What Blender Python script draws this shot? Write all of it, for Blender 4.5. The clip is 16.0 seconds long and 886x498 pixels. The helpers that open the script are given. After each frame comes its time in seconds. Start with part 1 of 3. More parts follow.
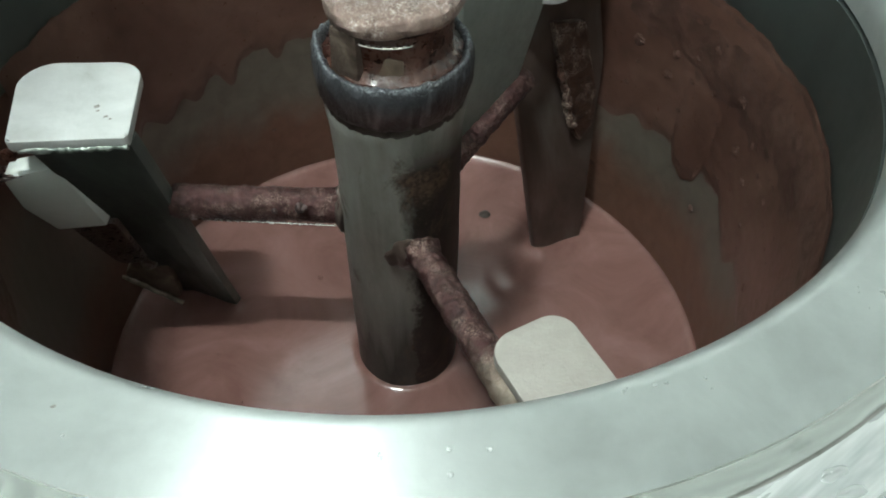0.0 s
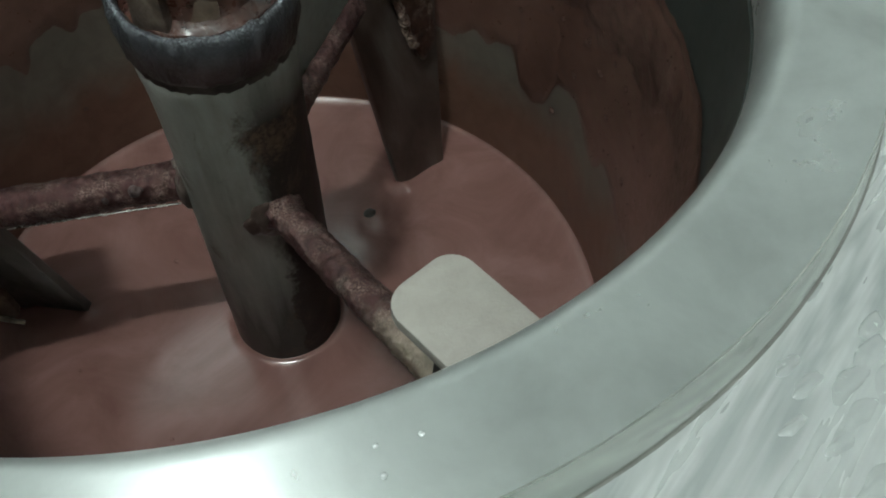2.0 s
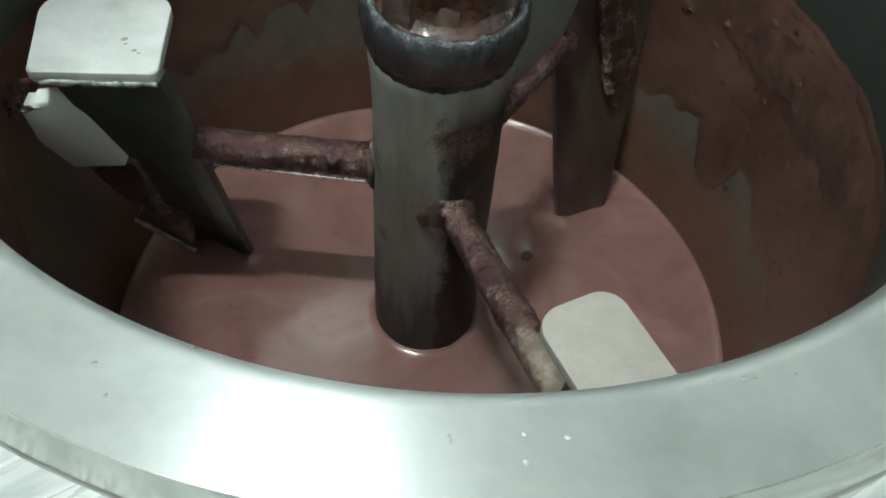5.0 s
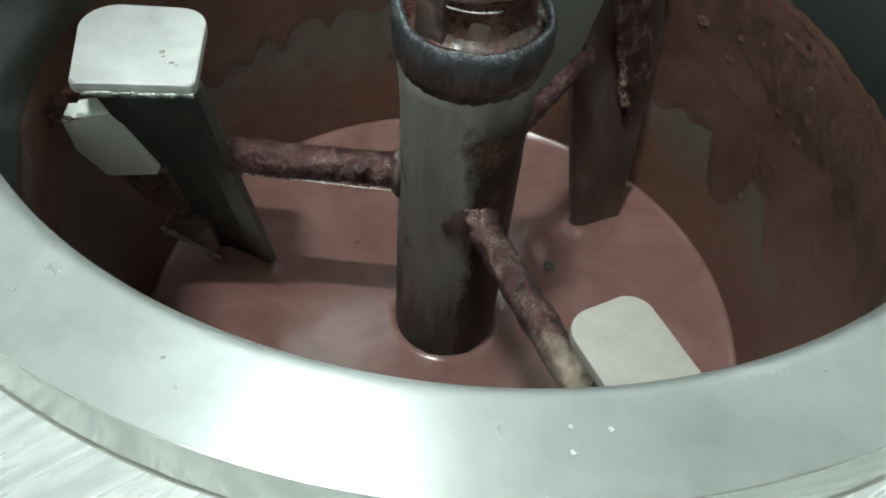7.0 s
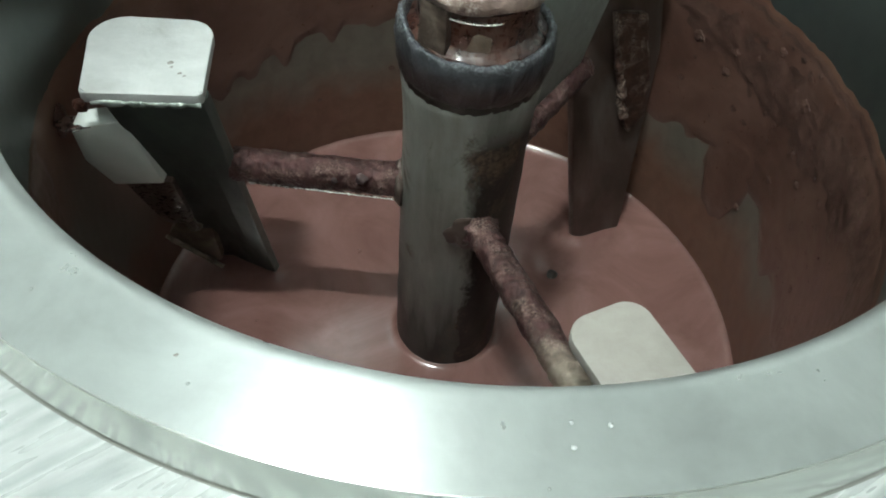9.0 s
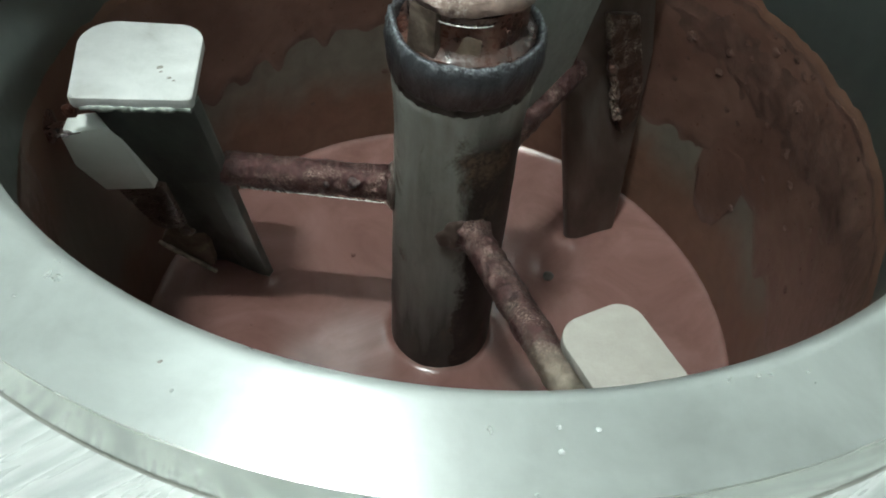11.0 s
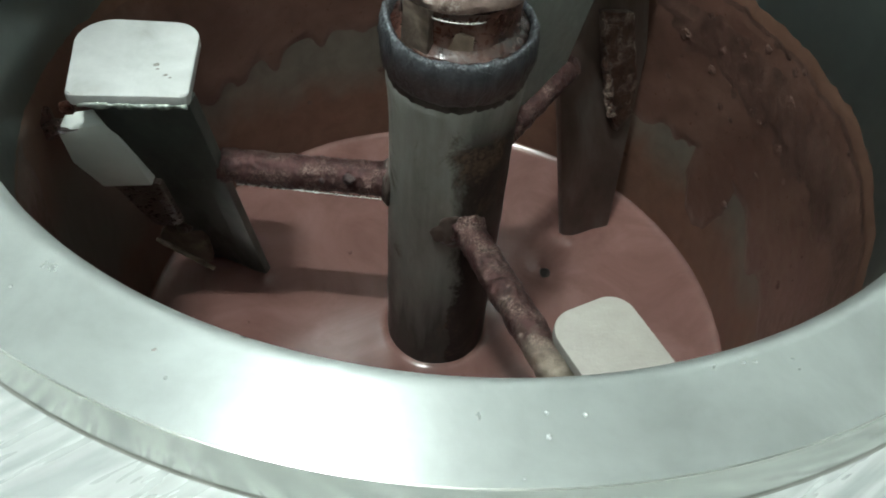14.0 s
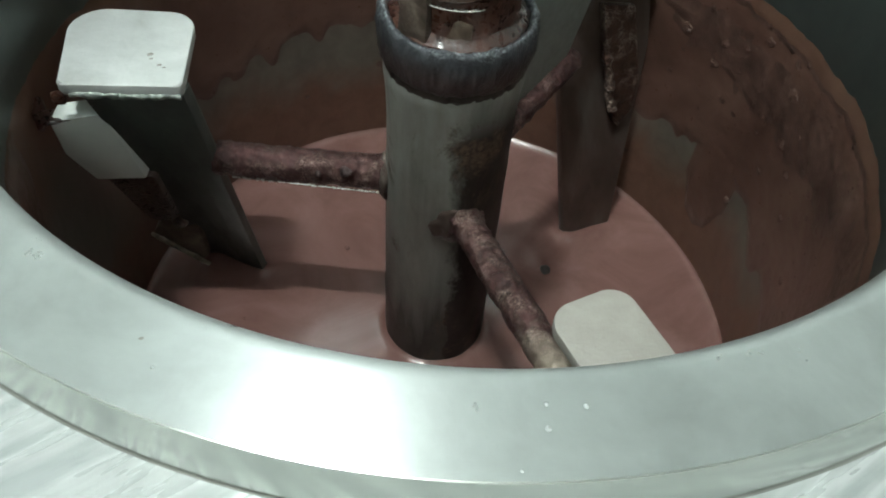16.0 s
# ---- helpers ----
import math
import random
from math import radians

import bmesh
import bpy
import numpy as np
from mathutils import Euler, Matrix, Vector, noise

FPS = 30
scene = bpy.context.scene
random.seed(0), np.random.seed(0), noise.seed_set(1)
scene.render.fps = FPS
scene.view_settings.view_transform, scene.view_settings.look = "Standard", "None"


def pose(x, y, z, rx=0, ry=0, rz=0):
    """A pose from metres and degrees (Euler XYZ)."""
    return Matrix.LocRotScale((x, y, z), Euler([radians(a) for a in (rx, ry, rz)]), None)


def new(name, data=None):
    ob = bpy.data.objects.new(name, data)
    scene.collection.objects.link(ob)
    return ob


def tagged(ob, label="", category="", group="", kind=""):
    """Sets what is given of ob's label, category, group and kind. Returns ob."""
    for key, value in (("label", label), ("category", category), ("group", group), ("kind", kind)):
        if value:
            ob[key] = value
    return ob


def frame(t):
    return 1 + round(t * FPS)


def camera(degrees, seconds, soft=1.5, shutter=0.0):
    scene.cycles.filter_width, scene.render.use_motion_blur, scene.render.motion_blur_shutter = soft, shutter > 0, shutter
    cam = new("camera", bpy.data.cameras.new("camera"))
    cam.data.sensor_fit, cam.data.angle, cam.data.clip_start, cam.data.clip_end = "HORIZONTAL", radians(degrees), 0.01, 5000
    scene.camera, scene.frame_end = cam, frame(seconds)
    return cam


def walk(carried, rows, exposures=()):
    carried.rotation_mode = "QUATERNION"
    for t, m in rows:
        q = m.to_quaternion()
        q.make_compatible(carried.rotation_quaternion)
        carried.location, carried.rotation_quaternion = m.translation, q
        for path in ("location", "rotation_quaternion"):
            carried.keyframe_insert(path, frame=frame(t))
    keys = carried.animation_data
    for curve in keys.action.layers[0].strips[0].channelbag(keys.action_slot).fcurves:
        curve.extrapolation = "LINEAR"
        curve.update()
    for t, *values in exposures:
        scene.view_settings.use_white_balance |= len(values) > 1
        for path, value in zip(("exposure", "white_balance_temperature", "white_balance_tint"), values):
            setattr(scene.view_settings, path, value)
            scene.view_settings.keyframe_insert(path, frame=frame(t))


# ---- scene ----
cam = camera(56.18, 16.0, soft=1.9)
PATH = [
    (0.0, 0.0326, -0.2947, 0.4304, 41.17, -0.29, 2.44),
    (0.5, 0.0154, -0.2793, 0.4271, 40.20, -0.39, -1.91),
    (1.0, 0.0094, -0.2748, 0.4244, 39.16, 0.08, -6.04),
    (1.5, 0.0407, -0.2797, 0.4116, 37.89, 0.04, -11.21),
    (2.0, 0.0288, -0.2702, 0.4072, 36.81, -0.26, -12.63),
    (2.5, 0.0185, -0.2876, 0.4165, 37.46, -1.33, -1.65),
    (3.0, 0.0280, -0.2975, 0.4179, 38.01, -3.07, 4.40),
    (3.5, 0.0282, -0.2942, 0.4142, 38.24, -3.48, 4.84),
    (4.0, 0.0271, -0.2854, 0.4070, 38.15, -3.11, 4.46),
    (4.5, 0.0189, -0.2831, 0.4127, 38.20, -3.16, 4.59),
    (7.0, 0.0001, -0.2937, 0.4250, 39.13, -3.25, 4.86),
    (7.5, -0.0018, -0.2941, 0.4253, 39.42, -3.41, 4.92),
    (8.0, -0.0023, -0.2970, 0.4283, 39.48, -3.44, 4.88),
    (8.5, -0.0031, -0.2990, 0.4285, 39.69, -3.39, 4.91),
    (9.0, -0.0010, -0.3003, 0.4281, 40.10, -3.43, 4.92),
    (9.5, -0.0011, -0.2986, 0.4241, 40.11, -3.37, 4.85),
    (12.0, 0.0039, -0.2995, 0.4286, 40.46, -3.14, 4.46),
    (12.5, 0.0030, -0.3012, 0.4277, 40.47, -3.12, 4.46),
    (13.0, 0.0035, -0.3017, 0.4277, 40.50, -3.20, 4.50),
    (13.5, 0.0053, -0.3026, 0.4279, 40.48, -3.20, 4.44),
    (14.0, 0.0050, -0.3030, 0.4278, 40.44, -3.12, 4.45),
    (14.5, 0.0059, -0.3060, 0.4263, 40.52, -3.16, 4.53),
    (15.0, 0.0040, -0.3062, 0.4257, 40.47, -3.22, 4.55),
    (15.5, 0.0076, -0.3021, 0.4231, 40.54, -3.13, 4.56),
    (16.0, 0.0061, -0.3016, 0.4209, 40.52, -3.21, 4.54),
]
walk(cam, [(t, pose(x, y, z, a, b, c)) for t, x, y, z, a, b, c in PATH],
     [(0.0, 0.05), (0.5, 0.08), (1.0, 0.22), (1.5, -0.54), (2.0, -0.56), (2.5, -0.14), (3.5, -0.47), (4.5, -0.2), (7.0, 0.0), (12.0, 0.02), (14.0, 0.0), (16.0, -0.13)])

# ---- light: a bare tube lamp and a dim flat panel under the ceiling of a closed kitchen ----
LAMP = Vector((-0.43, -0.50, 2.40))
LAMP_LENGTH, LAMP_POWER = 0.26, 1230.0
PANEL_GLOW = 3.0
world = bpy.data.worlds.new("room_air")
world.use_nodes = True
world.node_tree.nodes["Background"].inputs[0].default_value = (0.30, 0.34, 0.33, 1)
world.node_tree.nodes["Background"].inputs[1].default_value = 0.05
scene.world = world


# ---- materials ----
def shader(name):
    m = bpy.data.materials.new(name)
    m.use_nodes = True
    nt = m.node_tree
    return m, nt, nt.nodes["Principled BSDF"]


def link(nt, a, b):
    nt.links.new(a, b)


def noise_node(nt, vec, scale, detail=4.0, rough=0.55, distort=0.0):
    n = nt.nodes.new("ShaderNodeTexNoise")
    n.inputs["Scale"].default_value = scale
    n.inputs["Detail"].default_value = detail
    n.inputs["Roughness"].default_value = rough
    n.inputs["Distortion"].default_value = distort
    link(nt, vec, n.inputs["Vector"])
    return n.outputs["Fac"]


def ramp(nt, fac, stops):
    r = nt.nodes.new("ShaderNodeValToRGB")
    e = r.color_ramp.elements
    while len(e) < len(stops):
        e.new(0.5)
    for k, (p, c) in zip(e, stops):
        k.position, k.color = p, (*c, 1)
    link(nt, fac, r.inputs[0])
    return r.outputs[0]


def grey(nt, fac, a, b, lo=0.3, hi=0.7):
    m = nt.nodes.new("ShaderNodeMapRange")
    m.inputs["From Min"].default_value, m.inputs["From Max"].default_value = lo, hi
    m.inputs["To Min"].default_value, m.inputs["To Max"].default_value = a, b
    link(nt, fac, m.inputs["Value"])
    return m.outputs[0]


def coords(nt, stretch=(1, 1, 1), kind="Object"):
    t = nt.nodes.new("ShaderNodeTexCoord")
    m = nt.nodes.new("ShaderNodeMapping")
    m.inputs["Scale"].default_value = stretch
    link(nt, t.outputs[kind], m.inputs["Vector"])
    return m.outputs[0]


def add_bump(nt, bsdf, fac, strength, dist, before=None):
    b = nt.nodes.new("ShaderNodeBump")
    b.inputs["Strength"].default_value, b.inputs["Distance"].default_value = strength, dist
    link(nt, fac, b.inputs["Height"])
    if before is not None:
        link(nt, before, b.inputs["Normal"])
    link(nt, b.outputs[0], bsdf.inputs["Normal"])
    return b.outputs[0]


def mixed(nt, fac, a, b):
    m = nt.nodes.new("ShaderNodeMix")
    m.data_type = "RGBA"
    link(nt, fac, m.inputs[0])
    link(nt, a, m.inputs[6])
    link(nt, b, m.inputs[7])
    return m.outputs[2]


def surface(name, stops, scale, rough, metal=0.0, bump=0.3, dist=0.0005, fine=6.0, stretch=(1, 1, 1), coat=0.0, rough_var=0.1):
    """Mottled colour at one scale, finer grain in the relief and the gloss."""
    m, nt, b = shader(name)
    v = coords(nt, stretch)
    big = noise_node(nt, v, scale, 6.0, 0.6, 0.4)
    small = noise_node(nt, v, scale * fine, 5.0, 0.65)
    link(nt, ramp(nt, big, stops), b.inputs["Base Color"])
    link(nt, grey(nt, small, rough - rough_var, rough + rough_var), b.inputs["Roughness"])
    b.inputs["Metallic"].default_value = metal
    b.inputs["Coat Weight"].default_value = coat
    b.inputs["Coat Roughness"].default_value = 0.15
    if bump:
        n = add_bump(nt, b, big, bump * 0.6, dist * 4)
        add_bump(nt, b, small, bump, dist, n)
    return m


def turned_steel(name, tint, rough, aniso, metal=1.0, wear=0.80, size=14.0):
    """Steel turned or spun about the vertical: grooves run round the axis."""
    m, nt, b = shader(name)
    t = nt.nodes.new("ShaderNodeTexCoord")
    sep = nt.nodes.new("ShaderNodeSeparateXYZ")
    link(nt, t.outputs["Object"], sep.inputs[0])
    r2 = nt.nodes.new("ShaderNodeVectorMath")
    r2.operation = "LENGTH"
    flat = nt.nodes.new("ShaderNodeCombineXYZ")
    link(nt, sep.outputs[0], flat.inputs[0])
    link(nt, sep.outputs[1], flat.inputs[1])
    link(nt, flat.outputs[0], r2.inputs[0])
    groove_v = nt.nodes.new("ShaderNodeCombineXYZ")
    link(nt, r2.outputs["Value"], groove_v.inputs[0])
    link(nt, sep.outputs[2], groove_v.inputs[1])
    grooves = noise_node(nt, groove_v.outputs[0], 900.0, 3.0, 0.7)
    stains = noise_node(nt, t.outputs["Object"], size, 6.0, 0.62, 0.3)
    specks = noise_node(nt, t.outputs["Object"], 160.0, 2.0, 0.5)
    c = tuple(tint)
    dull = tuple(k * wear for k in tint)
    link(nt, ramp(nt, stains, [(0.32, dull), (0.62, c)]), b.inputs["Base Color"])
    rr = nt.nodes.new("ShaderNodeMath")
    rr.operation = "ADD"
    link(nt, grey(nt, stains, rough + 0.30 * (1 - wear), rough - 0.25 * (1 - wear)), rr.inputs[0])
    link(nt, grey(nt, specks, 0.0, 0.03, 0.45, 0.7), rr.inputs[1])
    link(nt, rr.outputs[0], b.inputs["Roughness"])
    b.inputs["Metallic"].default_value = metal
    b.inputs["Anisotropic"].default_value = aniso
    b.inputs["Anisotropic Rotation"].default_value = 0.25
    tan = nt.nodes.new("ShaderNodeTangent")
    tan.direction_type, tan.axis = "RADIAL", "Z"
    link(nt, tan.outputs[0], b.inputs["Tangent"])
    add_bump(nt, b, grooves, 0.06, 0.0003)
    return m


RIM = turned_steel("turned_rim_steel", (0.66, 0.70, 0.685), 0.31, 0.9, 0.84, 0.76, 24.0)
POLISHED = turned_steel("polished_edge_steel", (0.70, 0.715, 0.68), 0.20, 0.5, 1.0, 0.92, 10.0)
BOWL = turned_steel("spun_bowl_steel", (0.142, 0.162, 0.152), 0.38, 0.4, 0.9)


def brushed_deck():
    """Sheet steel brushed along one way, with wet smears."""
    m, nt, b = shader("brushed_sheet_steel")
    turn = nt.nodes.new("ShaderNodeMapping")
    turn.inputs["Rotation"].default_value = (0, 0, radians(-40))
    link(nt, coords(nt), turn.inputs["Vector"])

    def along(sx, sy):
        m2 = nt.nodes.new("ShaderNodeMapping")
        m2.inputs["Scale"].default_value = (sx, sy, 1.0)
        link(nt, turn.outputs[0], m2.inputs["Vector"])
        return m2.outputs[0]
    lines = noise_node(nt, along(5.0, 130.0), 4.0, 4.0, 0.6)
    streaks = noise_node(nt, along(8.0, 60.0), 2.2, 3.0, 0.5, 0.3)
    wet = noise_node(nt, coords(nt), 26.0, 4.0, 0.5, 0.6)
    # Brush grain plus the sheet's streaky reflections, put into the colour as darker streaks.
    worn = mixed(nt, grey(nt, streaks, 0.0, 0.8, 0.45, 0.6), ramp(nt, lines, [(0.3, (0.47, 0.495, 0.485)), (0.7, (0.55, 0.575, 0.565))]), ramp(nt, streaks, [(0.4, (0.25, 0.275, 0.27)), (0.7, (0.31, 0.335, 0.33))]))
    link(nt, worn, b.inputs["Base Color"])
    link(nt, grey(nt, streaks, 0.24, 0.46, 0.38, 0.62), b.inputs["Roughness"])
    b.inputs["Metallic"].default_value = 0.3
    n = add_bump(nt, b, lines, 0.05, 0.0006)
    n = add_bump(nt, b, streaks, 0.12, 0.0030, n)
    add_bump(nt, b, wet, 0.16, 0.003, n)
    return m


DECK = brushed_deck()
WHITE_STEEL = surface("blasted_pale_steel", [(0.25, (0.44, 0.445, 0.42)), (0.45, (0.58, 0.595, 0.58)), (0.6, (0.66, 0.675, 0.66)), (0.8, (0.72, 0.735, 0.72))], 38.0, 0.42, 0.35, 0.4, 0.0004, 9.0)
MATT_CAP = surface("scuffed_pale_steel", [(0.3, (0.325, 0.305, 0.27)), (0.5, (0.35, 0.33, 0.295)), (0.7, (0.375, 0.355, 0.32))], 120.0, 0.6, 0.1, 0.5, 0.0003, 8.0)
DARK_STEEL = surface("dark_blade_steel", [(0.25, (0.036, 0.034, 0.031)), (0.5, (0.078, 0.087, 0.078)), (0.75, (0.13, 0.145, 0.132))], 22.0, 0.48, 0.3, 0.25, 0.0004, stretch=(1, 1, 0.35))
GREY_PLATE = surface("grey_gusset_steel", [(0.3, (0.21, 0.225, 0.205)), (0.6, (0.27, 0.285, 0.265)), (0.8, (0.31, 0.32, 0.30))], 40.0, 0.5, 0.5, 0.15, 0.0003)
PTFE = surface("white_scraper_plastic", [(0.3, (0.70, 0.75, 0.70)), (0.7, (0.80, 0.84, 0.80))], 40.0, 0.38, 0.0, 0.1, 0.0003)
CHROME = surface("worn_bright_steel", [(0.3, (0.45, 0.42, 0.38)), (0.7, (0.75, 0.73, 0.70))], 80.0, 0.25, 1.0, 0.3, 0.0003)
BROWN_GREASE = surface("brown_baked_chocolate", [(0.3, (0.016, 0.007, 0.005)), (0.5, (0.052, 0.020, 0.014)), (0.68, (0.085, 0.038, 0.026)), (0.8, (0.15, 0.085, 0.06))], 60.0, 0.3, 0.0, 0.5, 0.0006, coat=0.5)
BROWNED = surface("chocolate_stained_steel", [(0.25, (0.040, 0.024, 0.019)), (0.5, (0.085, 0.058, 0.048)), (0.75, (0.145, 0.122, 0.106))], 26.0, 0.4, 0.5, 0.3, 0.0004, stretch=(1, 1, 0.4))
GASKET = surface("grey_rubber_joint", [(0.3, (0.16, 0.16, 0.145)), (0.7, (0.25, 0.25, 0.23))], 60.0, 0.7, 0.0, 0.2, 0.0003)


def tube_steel():
    """Grey-green shaft tube: long vertical wear, a splash line of brown below, rusty blotches and scratches; stain and
    painted shade darken its right side.
    """
    m, nt, b = shader("stained_shaded_shaft_steel")
    t = nt.nodes.new("ShaderNodeTexCoord")
    sep = nt.nodes.new("ShaderNodeSeparateXYZ")
    link(nt, t.outputs["Object"], sep.inputs[0])
    long = noise_node(nt, coords(nt, (1, 1, 0.07)), 75.0, 5.0, 0.6, 0.0)
    blot = noise_node(nt, coords(nt, (1, 1, 0.6)), 34.0, 7.0, 0.72, 0.4)
    fine = noise_node(nt, coords(nt), 500.0, 3.0, 0.6)
    scratch = noise_node(nt, coords(nt, (1, 1, 0.05)), 420.0, 3.0, 0.6)
    streak = ramp(nt, long, [(0.30, (0.155, 0.140, 0.122)), (0.46, (0.275, 0.270, 0.242)), (0.62, (0.39, 0.39, 0.355))])
    cloud = ramp(nt, noise_node(nt, coords(nt, (1, 1, 0.35)), 26.0, 6.0, 0.65, 0.3), [(0.32, (0.090, 0.070, 0.058)), (0.5, (0.25, 0.244, 0.218)), (0.68, (0.40, 0.40, 0.365))])
    half_way = nt.nodes.new("ShaderNodeValue")
    half_way.outputs[0].default_value = 0.55
    base = mixed(nt, half_way.outputs[0], streak, cloud)
    rust = ramp(nt, fine, [(0.3, (0.030, 0.018, 0.013)), (0.7, (0.12, 0.078, 0.056))])
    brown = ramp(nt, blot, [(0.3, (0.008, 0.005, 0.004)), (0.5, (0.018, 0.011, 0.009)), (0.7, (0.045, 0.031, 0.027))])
    splash = nt.nodes.new("ShaderNodeMath")
    splash.operation = "MULTIPLY_ADD"
    link(nt, long, splash.inputs[0])
    splash.inputs[1].default_value = -0.14
    link(nt, sep.outputs[2], splash.inputs[2])
    low = grey(nt, splash.outputs[0], 0.9, 0.0, -0.035, 0.060)
    worn = nt.nodes.new("ShaderNodeVectorMath")
    worn.operation = "DISTANCE"
    link(nt, coords(nt, (1, 1, 0.62)), worn.inputs[0])
    worn.inputs[1].default_value = (0.016, -0.027, 0.101)
    near = grey(nt, worn.outputs["Value"], 0.13, 0.0, 0.003, 0.026)
    add = nt.nodes.new("ShaderNodeMath")
    link(nt, blot, add.inputs[0])
    link(nt, near, add.inputs[1])
    # Right side: brown stain, deepened so the colour also holds the unlit side's shade.
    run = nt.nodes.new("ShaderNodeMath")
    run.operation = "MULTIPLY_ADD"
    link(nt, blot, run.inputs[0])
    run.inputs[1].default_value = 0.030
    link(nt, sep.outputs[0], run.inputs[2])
    shade_side = nt.nodes.new("ShaderNodeMath")
    shade_side.operation = "MULTIPLY"
    link(nt, grey(nt, run.outputs[0], 0.0, 0.97, 0.017, 0.025), shade_side.inputs[0])
    link(nt, grey(nt, sep.outputs[2], 1.0, 0.0, 0.175, 0.200), shade_side.inputs[1])
    stain_shade = nt.nodes.new("ShaderNodeMath")
    stain_shade.operation = "MAXIMUM"
    link(nt, low, stain_shade.inputs[0])
    link(nt, shade_side.outputs[0], stain_shade.inputs[1])
    c = mixed(nt, stain_shade.outputs[0], base, brown)
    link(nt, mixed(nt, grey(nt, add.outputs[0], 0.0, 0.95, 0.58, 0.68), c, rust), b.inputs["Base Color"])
    matt = nt.nodes.new("ShaderNodeMath")
    link(nt, grey(nt, blot, 0.28, 0.48), matt.inputs[0])
    link(nt, grey(nt, stain_shade.outputs[0], 0.0, 0.05, 0.0, 1.0), matt.inputs[1])
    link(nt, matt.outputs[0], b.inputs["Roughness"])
    link(nt, grey(nt, stain_shade.outputs[0], 0.5, 0.0, 0.0, 1.0), b.inputs["Metallic"])
    link(nt, grey(nt, stain_shade.outputs[0], 0.5, 0.08, 0.0, 1.0), b.inputs["Specular IOR Level"])
    n = add_bump(nt, b, add.outputs[0], 0.35, 0.0015)
    n = add_bump(nt, b, scratch, 0.12, 0.0003, n)
    add_bump(nt, b, fine, 0.15, 0.0003, n)
    return m


def weld_steel(name, dark, mid, flake, scale, amount, worn=None, crest=None, foot=None):
    """Crusted weld metal: heat-tinted dark base with bright flakes; worn: (y, y, colour) between which it is rubbed bright; crest: heights between which the flakes set in."""
    m, nt, b = shader(name)
    v = coords(nt)
    big = noise_node(nt, v, scale, 6.0, 0.65, 0.3)
    fl = noise_node(nt, v, scale * 14, 6.0, 0.85)
    zone = noise_node(nt, v, scale * 1.1, 4.0, 0.6)
    base = ramp(nt, big, [(0.3, dark), (0.5, mid), (0.62, tuple(0.6 * k for k in mid)), (0.75, tuple(1.3 * k for k in mid))])
    if foot:
        t = nt.nodes.new("ShaderNodeTexCoord")
        sep = nt.nodes.new("ShaderNodeSeparateXYZ")
        link(nt, t.outputs["Object"], sep.inputs[0])
        lo = nt.nodes.new("ShaderNodeMath")
        lo.operation = "MULTIPLY_ADD"
        link(nt, big, lo.inputs[0])
        lo.inputs[1].default_value = 0.010
        link(nt, sep.outputs[2], lo.inputs[2])
        base = mixed(nt, grey(nt, lo.outputs[0], 1.0, 0.0, foot[0] + 0.005, foot[1] + 0.005), base, ramp(nt, big, [(0.3, tuple(0.45 * k for k in foot[2])), (0.7, foot[2])]))
    mul = nt.nodes.new("ShaderNodeMath")
    mul.operation = "MULTIPLY"
    link(nt, grey(nt, fl, 0.0, 1.0, 0.49, 0.60), mul.inputs[0])
    link(nt, grey(nt, zone, 0.0, amount, 0.46, 0.64), mul.inputs[1])
    if crest:
        t = nt.nodes.new("ShaderNodeTexCoord")
        sep = nt.nodes.new("ShaderNodeSeparateXYZ")
        link(nt, t.outputs["Object"], sep.inputs[0])
        hi = nt.nodes.new("ShaderNodeMath")
        hi.operation = "MULTIPLY_ADD"
        link(nt, zone, hi.inputs[0])
        hi.inputs[1].default_value = 0.010
        link(nt, sep.outputs[2], hi.inputs[2])
        link(nt, grey(nt, hi.outputs[0], 0.04, amount, crest[0] + 0.005, crest[1] + 0.005), mul.inputs[1])
    fc = nt.nodes.new("ShaderNodeRGB")
    fc.outputs[0].default_value = (*flake, 1)
    out = mixed(nt, mul.outputs[0], base, fc.outputs[0])
    b.inputs["Metallic"].default_value = 0.65
    if worn:
        t = nt.nodes.new("ShaderNodeTexCoord")
        sep = nt.nodes.new("ShaderNodeSeparateXYZ")
        link(nt, t.outputs["Object"], sep.inputs[0])
        ma = nt.nodes.new("ShaderNodeMath")
        ma.operation = "MULTIPLY_ADD"
        link(nt, big, ma.inputs[0])
        ma.inputs[1].default_value = 0.05
        link(nt, sep.outputs[1], ma.inputs[2])
        wc = nt.nodes.new("ShaderNodeRGB")
        wc.outputs[0].default_value = (*worn[2], 1)
        rub = grey(nt, ma.outputs[0], 0.9, 0.0, worn[0] + 0.025, worn[1] + 0.025)
        fleck = nt.nodes.new("ShaderNodeMath")
        fleck.operation = "MULTIPLY"
        link(nt, rub, fleck.inputs[0])
        link(nt, grey(nt, big, 0.5, 1.0, 0.38, 0.54), fleck.inputs[1])
        out = mixed(nt, fleck.outputs[0], out, wc.outputs[0])
        link(nt, grey(nt, rub, 0.65, 1.0, 0.0, 0.9), b.inputs["Metallic"])
    link(nt, out, b.inputs["Base Color"])
    link(nt, grey(nt, fl, 0.52, 0.26), b.inputs["Roughness"])
    n = add_bump(nt, b, big, 0.5, 0.003)
    add_bump(nt, b, fl, 0.6, 0.0008, n)
    return m


